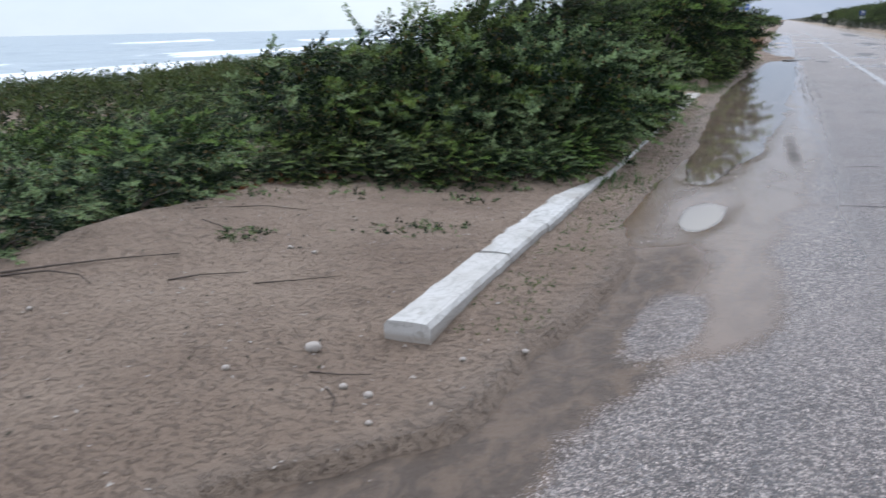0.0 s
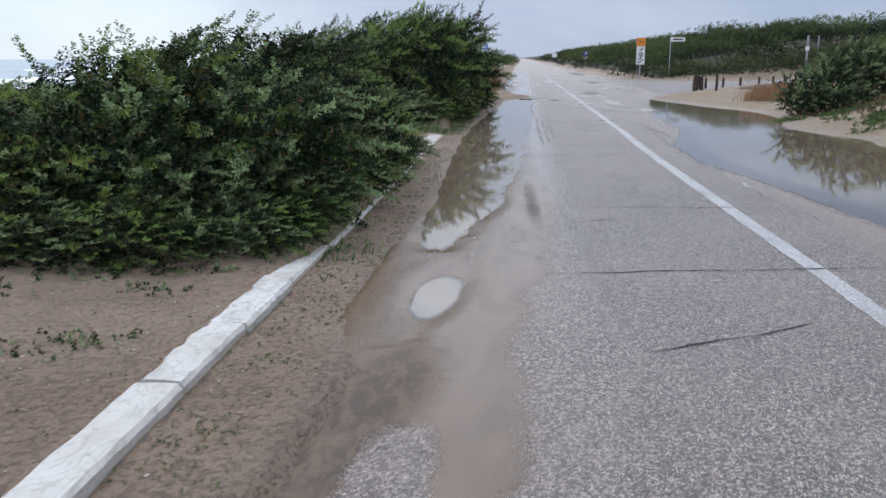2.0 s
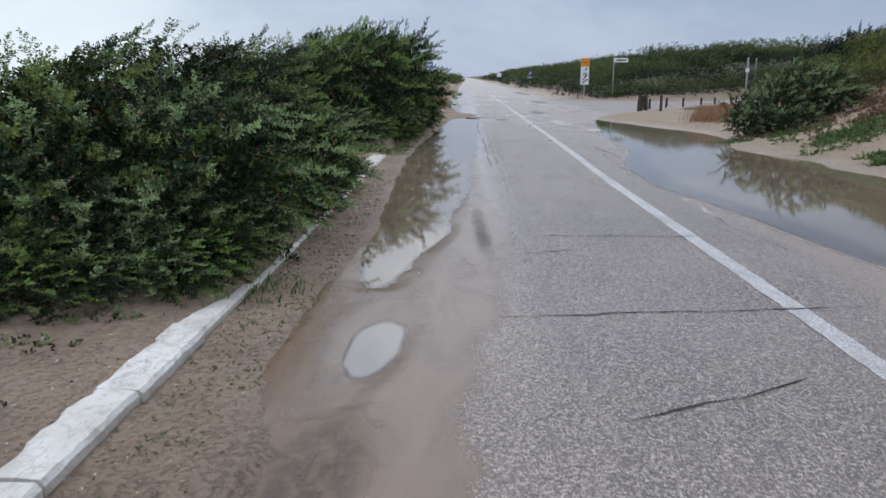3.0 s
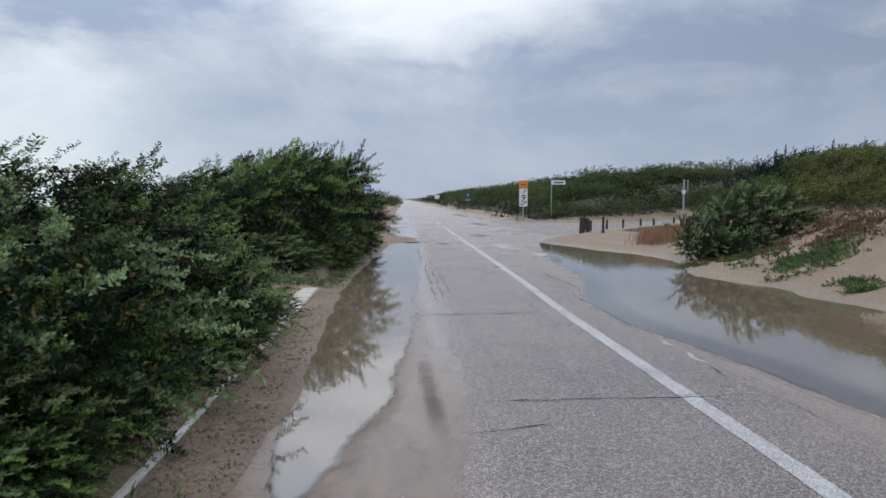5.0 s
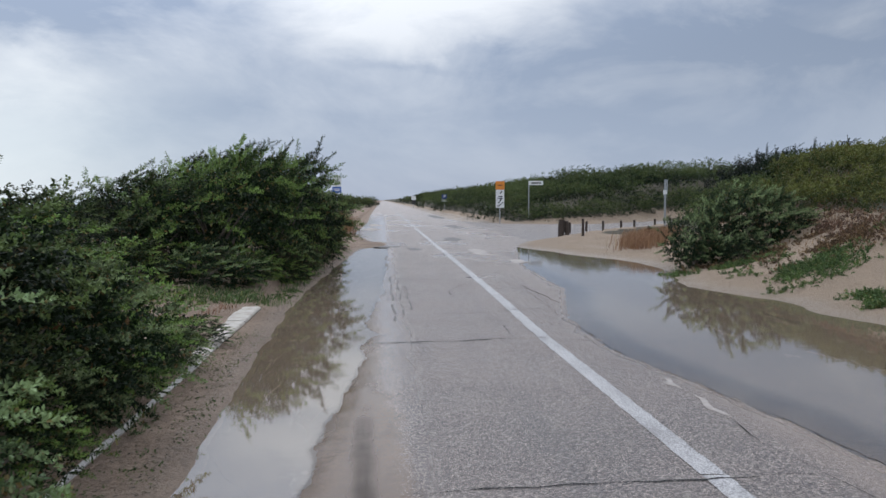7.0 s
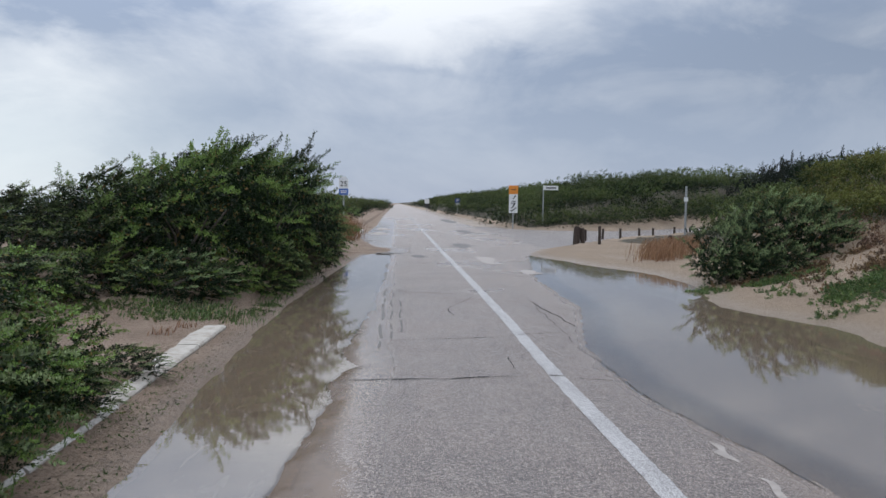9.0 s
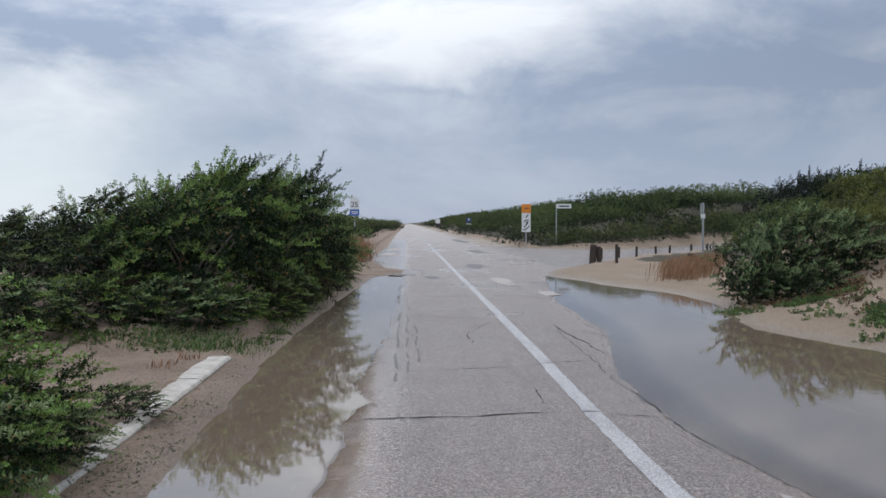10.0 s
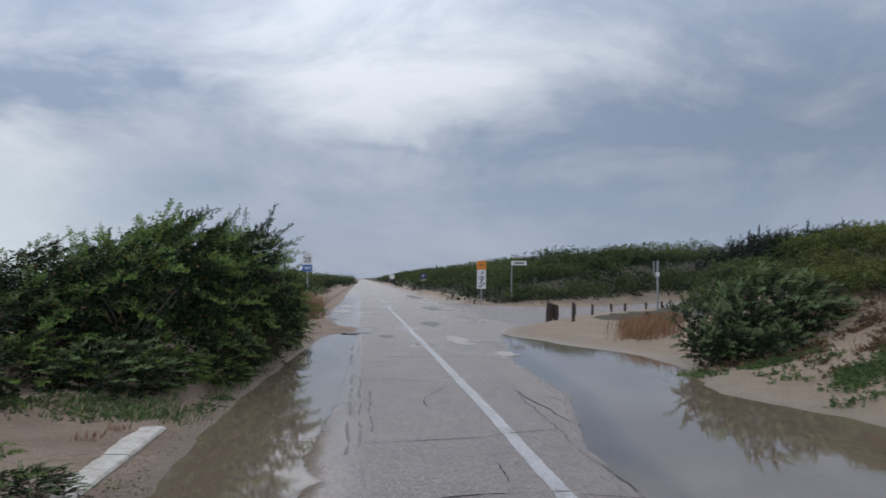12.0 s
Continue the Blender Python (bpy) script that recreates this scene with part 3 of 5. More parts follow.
# ---- water ----
wx = steps((-3.3, -1.5, 0.05, 1.0))
wy = steps((5.8, 16, 0.06, 1.0), (16, 31.2, 0.15, 1.0))
tagged(sheet("puddle", wx, wy, WATER_Z, WATER, {"depth": lambda X, Y, Z: np.clip(np.maximum(pools(X, Y)[0] / 0.05, pools(X, Y)[1] / 0.03), -0.3, 1.4)}, keep=lambda X, Y, Z: np.maximum(pools(X, Y)[0], pools(X, Y)[1]) > -0.10), "long shallow muddy puddle along the kerb", "puddle", kind="structure")
wx = steps((0.3, 5.2, 0.12, 1.0))
wy = steps((2.8, 31.4, 0.15, 1.0))
tagged(sheet("puddle", wx, wy, WATER_Z, WATER, {"depth": lambda X, Y, Z: np.clip(pools(X, Y)[2] / np.where(X > along(Y, SHORE) - 0.5, 0.12, 0.9), -0.3, 0.66)}, keep=lambda X, Y, Z: pools(X, Y)[2] > -0.12), "wide brown pool flooding the far lane", "puddle", kind="structure")


CRESTS = ((-62, 0.5, 5), (-84, 0.8, 7), (-120, 0.9, 8), (-185, 1.3, 10), (-300, 1.0, 14))


def crest_line(x, y, at):
    return x - at - 9 * bumps(x * 0, y, 0.012, at) - 3 * bumps(x * 0, y, 0.05, at + 1)


def sea_height(x, y):
    z = np.full_like(x, SEA_Z) + 0.12 * bumps(x, y, 0.08, 71)
    for at, h, w in CRESTS:
        d = crest_line(x, y, at)
        z = z + h * np.exp(-(d / (w * 0.4)) ** 2) * (0.6 + 0.4 * bumps(x * 0, y, 0.02, at + 2))
    return z


def foam_field(x, y, z):
    f = np.zeros_like(x)
    for at, h, w in CRESTS:
        d = crest_line(x, y, at)
        lit = smooth(bumps(x * 0, y, 0.011, at + 5), -0.35, 0.25)
        f = np.maximum(f, lit * 0.85 * np.exp(-(np.where(d > 0, d / (w * 1.2), d / (w * 0.35))) ** 2))
    return np.clip(f + 0.35 * (1 - smooth(-x, 60, 110)), 0, 1)


sx = -steps((44, 330, 1.5, 1.0), (330, 4800, 12, 1.25))[::-1]
sy = steps((-300, 0, 20, 1.0), (0, 500, 5, 1.0), (500, 5000, 40, 1.2))
tagged(sheet("sea", sx, sy, sea_height, SEA, {"foam": foam_field}), "grey rough sea with white breaking waves", "sea", kind="structure")

# ---- road marking, cracks ----


def ribbon(bm, pts, widths, z, jag=0.0):
    rows = []
    for k, (x, y) in enumerate(pts):
        a, b = pts[max(k - 1, 0)], pts[min(k + 1, len(pts) - 1)]
        dx, dy = b[0] - a[0], b[1] - a[1]
        l = math.hypot(dx, dy) or 1.0
        nx, ny = -dy / l, dx / l
        w = widths[k] if hasattr(widths, "__len__") else widths
        u, v = w / 2 + random.uniform(-jag, jag), w / 2 + random.uniform(-jag, jag)
        rows.append((bm.verts.new((x + nx * u, y + ny * u, z + float(road_z(np.array(x), np.array(y))))), bm.verts.new((x - nx * v, y - ny * v, z + float(road_z(np.array(x), np.array(y)))))))
    for p, q in zip(rows, rows[1:]):
        bm.faces.new((p[0], p[1], q[1], q[0]))


# the painter's line wavers a little
LINE_Y = (-8, 7, 9.5, 12, 14, 15, 17.3, 24, 31, 60)
LINE_X = (0.04, 0.03, 0.0, -0.02, -0.04, -0.035, -0.01, 0.0, -0.02, 0.0)


def line_mesh(y0, y1, step):
    bm = bmesh.new()
    n = max(2, int((y1 - y0) / step))
    ribbon(bm, [(float(np.interp(y0 + (y1 - y0) * k / n, LINE_Y, LINE_X)) + 0.003 * math.sin(k * 0.7), y0 + (y1 - y0) * k / n) for k in range(n + 1)], 0.14, 0.0035, 0.005)
    return bm


centre = tagged(new("centre_line"), "worn white painted centre line on asphalt", "road marking", kind="structure")
for a, b, s in ((-8, 7.27, 0.06), (7.285, 9.655, 0.06), (9.67, 14.03, 0.06), (14.06, 60, 0.1), (60.2, 700, 4)):
    part("line_stretch", line_mesh(a, b, s), PAINT, centre)
for a, b, x in ((12.1, 11.66, 0.56), (11.4, 10.85, 0.58)):
    bm = bmesh.new()
    ribbon(bm, [(x + 0.02 * math.sin(k), a + (b - a) * k / 8) for k in range(9)], [0.01, 0.05, 0.06, 0.04, 0.07, 0.06, 0.05, 0.03, 0.01], 0.004, 0.015)
    part("old_paint_patch", bm, PALE, centre)

for x, y0, y1, w in ((-1.62, 15.4, 21.5, 0.03), (-1.50, 16.0, 20.6, 0.025), (-1.38, 16.4, 20.0, 0.02), (-1.66, 23.0, 27.5, 0.05), (-1.78, 22.0, 25.0, 0.04)):
    n = int((y1 - y0) / 0.12)
    bm = bmesh.new()
    k = 0
    while k < n:
        m = k + random.randint(3, 9)
        ribbon(bm, [(x + 0.012 * math.sin(j * 0.4), y0 + 0.12 * j) for j in range(k, min(m, n) + 1)], w, 0.003, w * 0.3)
        k = m + random.randint(1, 4)
    part("tyre_mark", bm, MARK, road)

PATCHES = ((0.95, 27.2, 30.0, 0.55, PALE), (1.5, 24.6, 25.6, 0.5, PALE), (-2.3, 45.0, 48.5, 0.9, PALE), (-2.55, 38.2, 39.4, 0.5, MARK), (-0.8, 29.4, 30.6, 0.5, MARK), (0.9, 34.5, 37.5, 0.7, MARK), (-2.2, 52, 56, 0.8, PALE), (2.9, 70, 84, 1.1, MARK), (2.2, 48, 53, 1.0, MARK), (-1.6, 31.0, 31.5, 1.0, MARK))
for x, y0, y1, w, mat in PATCHES:
    bm = bmesh.new()
    ribbon(bm, [(x + random.uniform(-0.06, 0.06) * w, y0 + (y1 - y0) * j / 12) for j in range(13)], [w * max(0.12, math.sin(math.pi * (j + 0.35) / 12.7) ** 0.3) * random.uniform(0.5, 1.15) for j in range(13)], 0.004, 0.16 * w)
    part("road_patch", bm, mat, road)

CRACKS = (
    ((-1.82, 7.0), (0.55, 7.33), 0.012), ((-1.36, 5.5), (-0.3, 6.05), 0.011), ((-1.70, 9.5), (0.55, 9.66), 0.012), ((-1.70, 8.74), (-1.15, 8.89), 0.010),
    ((-1.96, 13.83), (-0.06, 14.05), 0.017), ((-1.5, 15.84), (-0.3, 16.1), 0.014), ((-0.36, 15.02), (-0.39, 14.12), 0.014), ((-0.70, 18.6), (-0.68, 17.8), 0.02), ((-0.70, 18.6), (-0.2, 20.0), 0.02),
    ((-1.7, 20.9), (-0.2, 20.4), 0.02), ((-1.6, 24.2), (0.9, 24.4), 0.025), ((-1.4, 27.5), (0.8, 27.2), 0.03), ((0.58, 10.75), (0.55, 10.15), 0.017), ((0.55, 10.15), (0.65, 8.9), 0.010),
    ((0.66, 19.7), (0.5, 15.3), 0.014), ((0.5, 15.3), (0.57, 13.0), 0.013), ((0.57, 13.0), (0.9, 11.15), 0.013), ((0.9, 11.15), (1.1, 9.5), 0.013), ((0.62, 19.5), (0.82, 16.7), 0.03), ((0.8, 18.9), (1.22, 18.3), 0.02),
    ((1.05, 10.3), (1.5, 10.1), 0.010), ((0.72, 24.1), (1.5, 23.7), 0.03), ((-0.2, 16.2), (0.5, 16.5), 0.012), ((0.07, 13.98), (0.55, 13.9), 0.010),
)
for (ax, ay), (bx, by), w in CRACKS:
    n = max(6, int(math.hypot(bx - ax, by - ay) / 0.09))
    pts, ww, off = [], [], 0.0
    for k in range(n + 1):
        t = k / n
        off = off * 0.8 + random.uniform(-0.018, 0.018)
        across = abs(bx - ax) < abs(by - ay)
        pts.append((ax + (bx - ax) * t + (off if across else 0), ay + (by - ay) * t + (0 if across else off)))
        ww.append(w * (1.5 if abs(bx - ax) > abs(by - ay) else 0.8) * random.uniform(0.25, 1.15) * min(1.0, 0.25 + 4 * min(t, 1 - t)))
    bm = bmesh.new()
    ribbon(bm, pts, ww, 0.0045, 0.002)
    part("crack", bm, CRACK, road)

# ---- kerb ----


def kerb_stone(length, seed, worn=0.0, extra=0.0):
    """A concrete kerb stone along +y with chipped, worn edges."""
    r = random.Random(seed)
    bm = bmesh.new()
    n = 14
    rows = []
    for k in range(n + 1):
        y = length * k / n
        cut = worn * max(0.0, noise.noise(Vector((k * 0.33, seed * 3.7, 0)))) * 0.055 + r.uniform(0, 0.008) - extra
        j = lambda s: r.uniform(-s, s)
        prof = ((0.0 + j(0.003), -0.16), (0.004 + j(0.003), 0.048 + j(0.004)), (-0.014 + j(0.004), 0.068 + j(0.003)), (-0.10, 0.073 + j(0.003)), (-0.205 + cut, 0.071 + j(0.004)), (-0.222 + cut + j(0.004), 0.056 + j(0.005)), (-0.225 - extra, -0.16))
        rows.append([bm.verts.new((px, y + (0.004 if k == 0 else -0.004 if k == n else 0), pz)) for px, pz in prof])
    for a, b in zip(rows, rows[1:]):
        for p in range(len(a) - 1):
            bm.faces.new((a[p], a[p + 1], b[p + 1], b[p]))
    bm.faces.new(rows[0][::-1])
    bm.faces.new(rows[-1])
    bmesh.ops.recalc_face_normals(bm, faces=bm.faces)
    return bm


kerb = tagged(new("kerb"), "whitewashed concrete kerb, chipped and half buried in sand", "kerb", kind="structure")
joints = (3.565, 4.79, 5.60, 6.45, 7.5, 8.5, 9.5, 10.5, 11.5, 12.35, 12.92, 14.1, 15.32, 16.62)
for k, (a, b) in enumerate(zip(joints, joints[1:])):
    st = part("kerb_stone", kerb_stone(b - a - 0.008, k + 1, 1.0 if 1 <= k <= 3 else 0.25, 0.05 if k >= 11 else 0.0), OLD_KERB if k >= 10 else KERB, kerb)
    dip = 0.012 * (k < 3) - 0.012 * (k > 3) - (0.010 if 4 <= k <= 9 else 0.0)
    st.matrix_basis = pose(-3.415 + random.uniform(-0.008, 0.008), a + 0.004, dip + random.uniform(-0.006, 0.004), 0, random.uniform(-1.5, 1.5), random.uniform(-0.25, 0.25))
for a, b in ((40.5, 43.0), (43.05, 46.0), (46.05, 49.0)):
    st = part("kerb_stone", kerb_stone(b - a, int(a)), KERB, kerb)
    st.matrix_basis = pose(-3.1, a, 0.06)

# ---- foliage ----


def spray(seed, length=0.28, pairs=9, leaf=0.045, width=0.017, droop=0.35, stems=3):
    """A leafy twig along +z: a thin stem with leaves in pairs. Returns points and quads."""
    r = np.random.default_rng(seed)
    pts, quads = [], []

    def axis(t):
        return np.array([droop * length * 0.6 * t * t, 0.02 * math.sin(5 * t + seed) * length, length * (t - 0.25 * droop * t * t)])

    for k in range(stems):
        p, q, w = axis(k / 3), axis((k + 1) / 3), 0.003 * (1 - k / 4)
        b = len(pts)
        pts += [p + (w, 0, 0), p - (w, 0, 0), q - (w, 0, 0), q + (w, 0, 0)]
        quads.append((b, b + 1, b + 2, b + 3))
    for k in range(pairs):
        t = 0.12 + 0.88 * (k + r.uniform(-0.2, 0.2)) / pairs
        for s in (0, math.pi):
            turn = k * 1.9 + s + r.uniform(-0.5, 0.5)
            out = np.array([math.cos(turn), math.sin(turn), r.uniform(0.35, 1.0)])
            out /= np.linalg.norm(out)
            side = np.cross(out, r.normal(size=3))
            side /= np.linalg.norm(side)
            l, w = leaf * r.uniform(0.7, 1.2) * (1.1 - 0.4 * t), width * r.uniform(0.8, 1.2) * 0.5
            p = axis(t)
            bend = np.cross(side, out) * l * 0.15
            b = len(pts)
            pts += [p, p + out * l * 0.5 + side * w + bend, p + out * l, p + out * l * 0.5 - side * w + bend]
            quads.append((b, b + 1, b + 2, b + 3))
    return np.array(pts), np.array(quads)


def frames_for(dirs, r):
    """Turns that lay +z along each direction, with a free roll."""
    d = dirs / np.linalg.norm(dirs, axis=1, keepdims=True)
    a = r.normal(size=d.shape)
    u = np.cross(a, d)
    u /= np.linalg.norm(u, axis=1, keepdims=True)
    return np.stack([u, np.cross(d, u), d], -1)


def scatter(sprays, places, dirs, sizes, r, tone=None):
    """Sprays laid at places along directions. Returns points and quads."""
    turns = frames_for(dirs, r)
    pick = r.integers(0, len(sprays), len(places))
    co, qu, to, base = [], [], [], 0
    tone = r.uniform(0, 1, len(places)) if tone is None else tone
    for k, (sp, sq) in enumerate(sprays):
        at = np.where(pick == k)[0]
        if not len(at):
            continue
        p = np.einsum("nij,vj->nvi", turns[at], sp) * sizes[at][:, None, None] + places[at][:, None, :]
        co.append(p.reshape(-1, 3))
        to.append(np.repeat(tone[at], len(sp)))
        q = sq[None] + (np.arange(len(at)) * len(sp))[:, None, None] + base
        qu.append(q.reshape(-1, 4))
        base += len(at) * len(sp)
    return np.concatenate(co), np.concatenate(qu), np.concatenate(to)




def lobes_of(seed, radius, height, count):
    r = np.random.default_rng(seed)
    a = r.uniform(0, 2 * math.pi, count)
    d = radius * np.sqrt(r.uniform(0.02, 0.5, count))
    size = radius * r.uniform(0.34, 0.56, count)
    top = height * (1.0 - 0.5 * (d / radius) ** 2) * r.uniform(0.75, 1.0, count)
    z = np.maximum(top - size * 0.85, size * 0.35)
    return np.stack([np.cos(a) * d + 0.18 * z, np.sin(a) * d, z], -1), size


def crown_arrays(seed, radius, height, fronds, sprays, leafsize=1.0, lobes=11, whips=5, whip_len=0.4, per=12, reach=0.42):
    """A crown of feathery fronds on lumpy lobes: each a bent twig with side sprays, light and shade painted on, pale at
    its tip and dark at its root.
    """
    r = np.random.default_rng(seed + 100)
    centres, size = lobes_of(seed, radius, height, lobes)
    many = fronds * 4
    pick = r.choice(lobes, many, p=size**2 / (size**2).sum())
    n = r.normal(size=(many, 3))
    n[:, 2] = n[:, 2] * 0.85 + 0.2
    n /= np.linalg.norm(n, axis=1, keepdims=True)
    p = centres[pick] + n * (size[pick] * r.uniform(0.74, 0.98, many))[:, None]
    inside = np.zeros(many, bool)
    for c, q in zip(centres, size):
        inside |= ((p - c) ** 2).sum(1) < (0.7 * q) ** 2
    ok = ~inside & (p[:, 2] > 0.03)
    p, n = p[ok], n[ok]
    chosen, gap = [], 0.19**2
    for k in range(len(p)):
        if len(chosen) >= fronds:
            break
        if not chosen or ((p[chosen] - p[k]) ** 2).sum(1).min() > gap:
            chosen.append(k)
    p, n = p[chosen], n[chosen]
    m = len(p)
    go = n * np.array([0.75, 0.75, 0.42]) + np.array([0.58, 0.0, 0.20]) + r.normal(size=(m, 3)) * 0.18
    go /= np.linalg.norm(go, axis=1, keepdims=True)
    long = reach * r.uniform(0.6, 1.25, m)
    side = np.cross(go, np.array([0.0, 0.0, 1.0]) + r.normal(size=(m, 3)) * 0.25)
    side /= np.linalg.norm(side, axis=1, keepdims=True)
    up = np.cross(side, go)
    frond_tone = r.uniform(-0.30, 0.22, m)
    at, out, sz, tone = [], [], [], []
    for k in range(per):
        t = (k + 0.5) / per
        s = -1.0 if k % 2 else 1.0
        bow = -0.28 * t * t
        place = p + go * (long * t)[:, None] + up * (long * bow)[:, None]
        fan = go * (0.75 + 0.5 * t) + side * (s * (1.05 - 0.75 * t)) + up * (0.30 - 0.25 * t) + r.normal(size=(m, 3)) * 0.22
        at.append(place)
        out.append(fan)
        sz.append(leafsize * (1.0 - 0.42 * t) * r.uniform(0.75, 1.1, m))
        # painted shading: dark root, paler towards the tip and on upper sides
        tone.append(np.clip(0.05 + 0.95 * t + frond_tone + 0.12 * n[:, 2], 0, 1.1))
    # twigs deep in the crown, all in the darkest tone as painted shade
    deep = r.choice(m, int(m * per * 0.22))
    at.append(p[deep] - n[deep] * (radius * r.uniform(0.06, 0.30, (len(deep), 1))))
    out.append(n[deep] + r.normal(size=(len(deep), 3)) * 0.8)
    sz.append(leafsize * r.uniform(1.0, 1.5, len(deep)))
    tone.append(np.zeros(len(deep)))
    at, out, sz, tone = (np.concatenate(v) for v in (at, out, sz, tone))
    wp, wd, ws = [], [], []
    order = np.argsort(-(centres[:, 2] + size))
    for k in range(whips):
        q = int(order[k % max(3, lobes // 2)])
        start = centres[q] + np.array([r.uniform(-0.5, 0.7), r.uniform(-0.6, 0.6), 0.85]) * size[q]
        aim = np.array([0.7, 0.0, 0.6]) * r.uniform(0.6, 1.0) + r.normal(size=3) * 0.22
        aim /= np.linalg.norm(aim)
        span = whip_len * r.uniform(0.5, 1.2)
        for t in np.arange(0.0, 1.0, 0.05):
            wp.append(start + aim * span * t + np.array([0.2, 0, -0.1]) * span * t * t)
            wd.append(aim + r.normal(size=3) * (0.6 - 0.3 * t))
            ws.append(leafsize * (0.85 - 0.5 * t))
    if wp:
        at, out, sz = np.concatenate([at, wp]), np.concatenate([out, wd]), np.concatenate([sz, ws])
        tone = np.concatenate([tone, np.full(len(wp), 0.35)])
    return scatter(sprays, at, out, sz, r, tone)


def tube(bm, path, r0, r1, sides=5):
    rings = []
    for k, p in enumerate(path):
        a, b = path[max(k - 1, 0)], path[min(k + 1, len(path) - 1)]
        d = (Vector(b) - Vector(a)).normalized()
        m = d.to_track_quat("Z", "Y").to_matrix()
        rad = r0 + (r1 - r0) * k / (len(path) - 1)
        rings.append([bm.verts.new(Vector(p) + m @ Vector((math.cos(6.2832 * i / sides) * rad, math.sin(6.2832 * i / sides) * rad, 0))) for i in range(sides)])
    for a, b in zip(rings, rings[1:]):
        for i in range(sides):
            bm.faces.new((a[i], a[(i + 1) % sides], b[(i + 1) % sides], b[i]))
    bm.faces.new(rings[0][::-1])
    bm.faces.new(rings[-1])


def trunk_mesh(seed, radius, height):
    """Several bent stems that fork from one root and reach into the crown."""
    r = random.Random(seed)
    centres, size = lobes_of(seed, radius, height, 10)
    bm = bmesh.new()
    for c in centres:
        end = Vector(c)
        start = Vector((r.uniform(-0.08, 0.08), r.uniform(-0.08, 0.08), -0.12))
        path = []
        for k in range(6):
            t = k / 5
            bow = Vector((r.uniform(-0.06, 0.06), r.uniform(-0.06, 0.06), 0)) * math.sin(math.pi * t)
            path.append(start.lerp(end, t) + Vector((-0.2 * math.sin(math.pi * t) * end.x, -0.2 * math.sin(math.pi * t) * end.y, 0)) + bow)
        tube(bm, path, 0.03 * radius + 0.01, 0.006)
    return bm


def shrub(seed, radius, height, count, mat, sprays, leafsize, label, whips=5, whip_len=0.4, per=11):
    root = tagged(new("shrub"), label, "shrub")
    tr = part("trunk", trunk_mesh(seed, radius, height), BARK, root)
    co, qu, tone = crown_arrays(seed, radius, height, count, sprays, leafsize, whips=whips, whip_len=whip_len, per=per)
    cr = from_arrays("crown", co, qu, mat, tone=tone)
    cr.parent = root
    return root


FINE = [spray(k, 0.17, 6, 0.054, 0.030, 0.3 + 0.1 * (k % 4), 1) for k in range(6)]
NEEDLE = [spray(20 + k, 0.20, 6, 0.062, 0.028, 0.3 + 0.1 * (k % 3), 1) for k in range(6)]
PLUME = [spray(30 + k, 0.22, 6, 0.068, 0.030, 0.35, 1) for k in range(5)]
COARSE = [spray(40 + k, 0.30, 4, 0.10, 0.05, 0.4, 0) for k in range(5)]
TUFT = [spray(60 + k, 0.34, 4, 0.13, 0.055, 0.4, 0) for k in range(5)]
HEATH = [spray(80 + k, 0.26, 5, 0.10, 0.036, 0.3, 0) for k in range(5)]

KINDS = {
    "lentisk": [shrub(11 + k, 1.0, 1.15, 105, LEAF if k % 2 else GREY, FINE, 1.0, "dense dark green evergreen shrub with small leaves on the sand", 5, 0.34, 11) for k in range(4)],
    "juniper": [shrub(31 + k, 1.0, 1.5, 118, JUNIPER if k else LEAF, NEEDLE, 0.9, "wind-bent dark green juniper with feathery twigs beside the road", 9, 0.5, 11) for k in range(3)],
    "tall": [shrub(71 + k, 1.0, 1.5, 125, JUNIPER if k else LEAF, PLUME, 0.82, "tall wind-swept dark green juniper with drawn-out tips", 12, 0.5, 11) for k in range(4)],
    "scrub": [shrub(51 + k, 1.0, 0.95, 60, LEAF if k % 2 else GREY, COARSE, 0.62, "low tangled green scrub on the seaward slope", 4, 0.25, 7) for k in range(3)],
    "ridge": [shrub(91 + k, 1.0, 1.4, 60, SOMBRE, COARSE, 0.7, "dark wind-bent tree on the crest of the dune", 7, 0.6, 7) for k in range(2)],
}
HEIGHT = {"lentisk": 1.15, "juniper": 1.5, "tall": 1.5, "scrub": 0.95, "ridge": 1.4}
used = set()


def plant(kind, x, y, radius, height, turn=0.0, pick=0, group="roadside shrubs", label=""):
    src = KINDS[kind][pick % len(KINDS[kind])]
    z = float(ground_z(np.array(float(x)), np.array(float(y)))) - 0.03
    m = pose(x, y, z, 0, 0, turn)
    if src.name in used:
        ob = copy_thing(src, m)
    else:
        used.add(src.name)
        ob, src.matrix_basis = src, m
    ob.scale = (radius, radius, (0.96 if kind == "tall" else 0.93) * height / HEIGHT[kind])
    tagged(ob, label, group=group)
    return ob


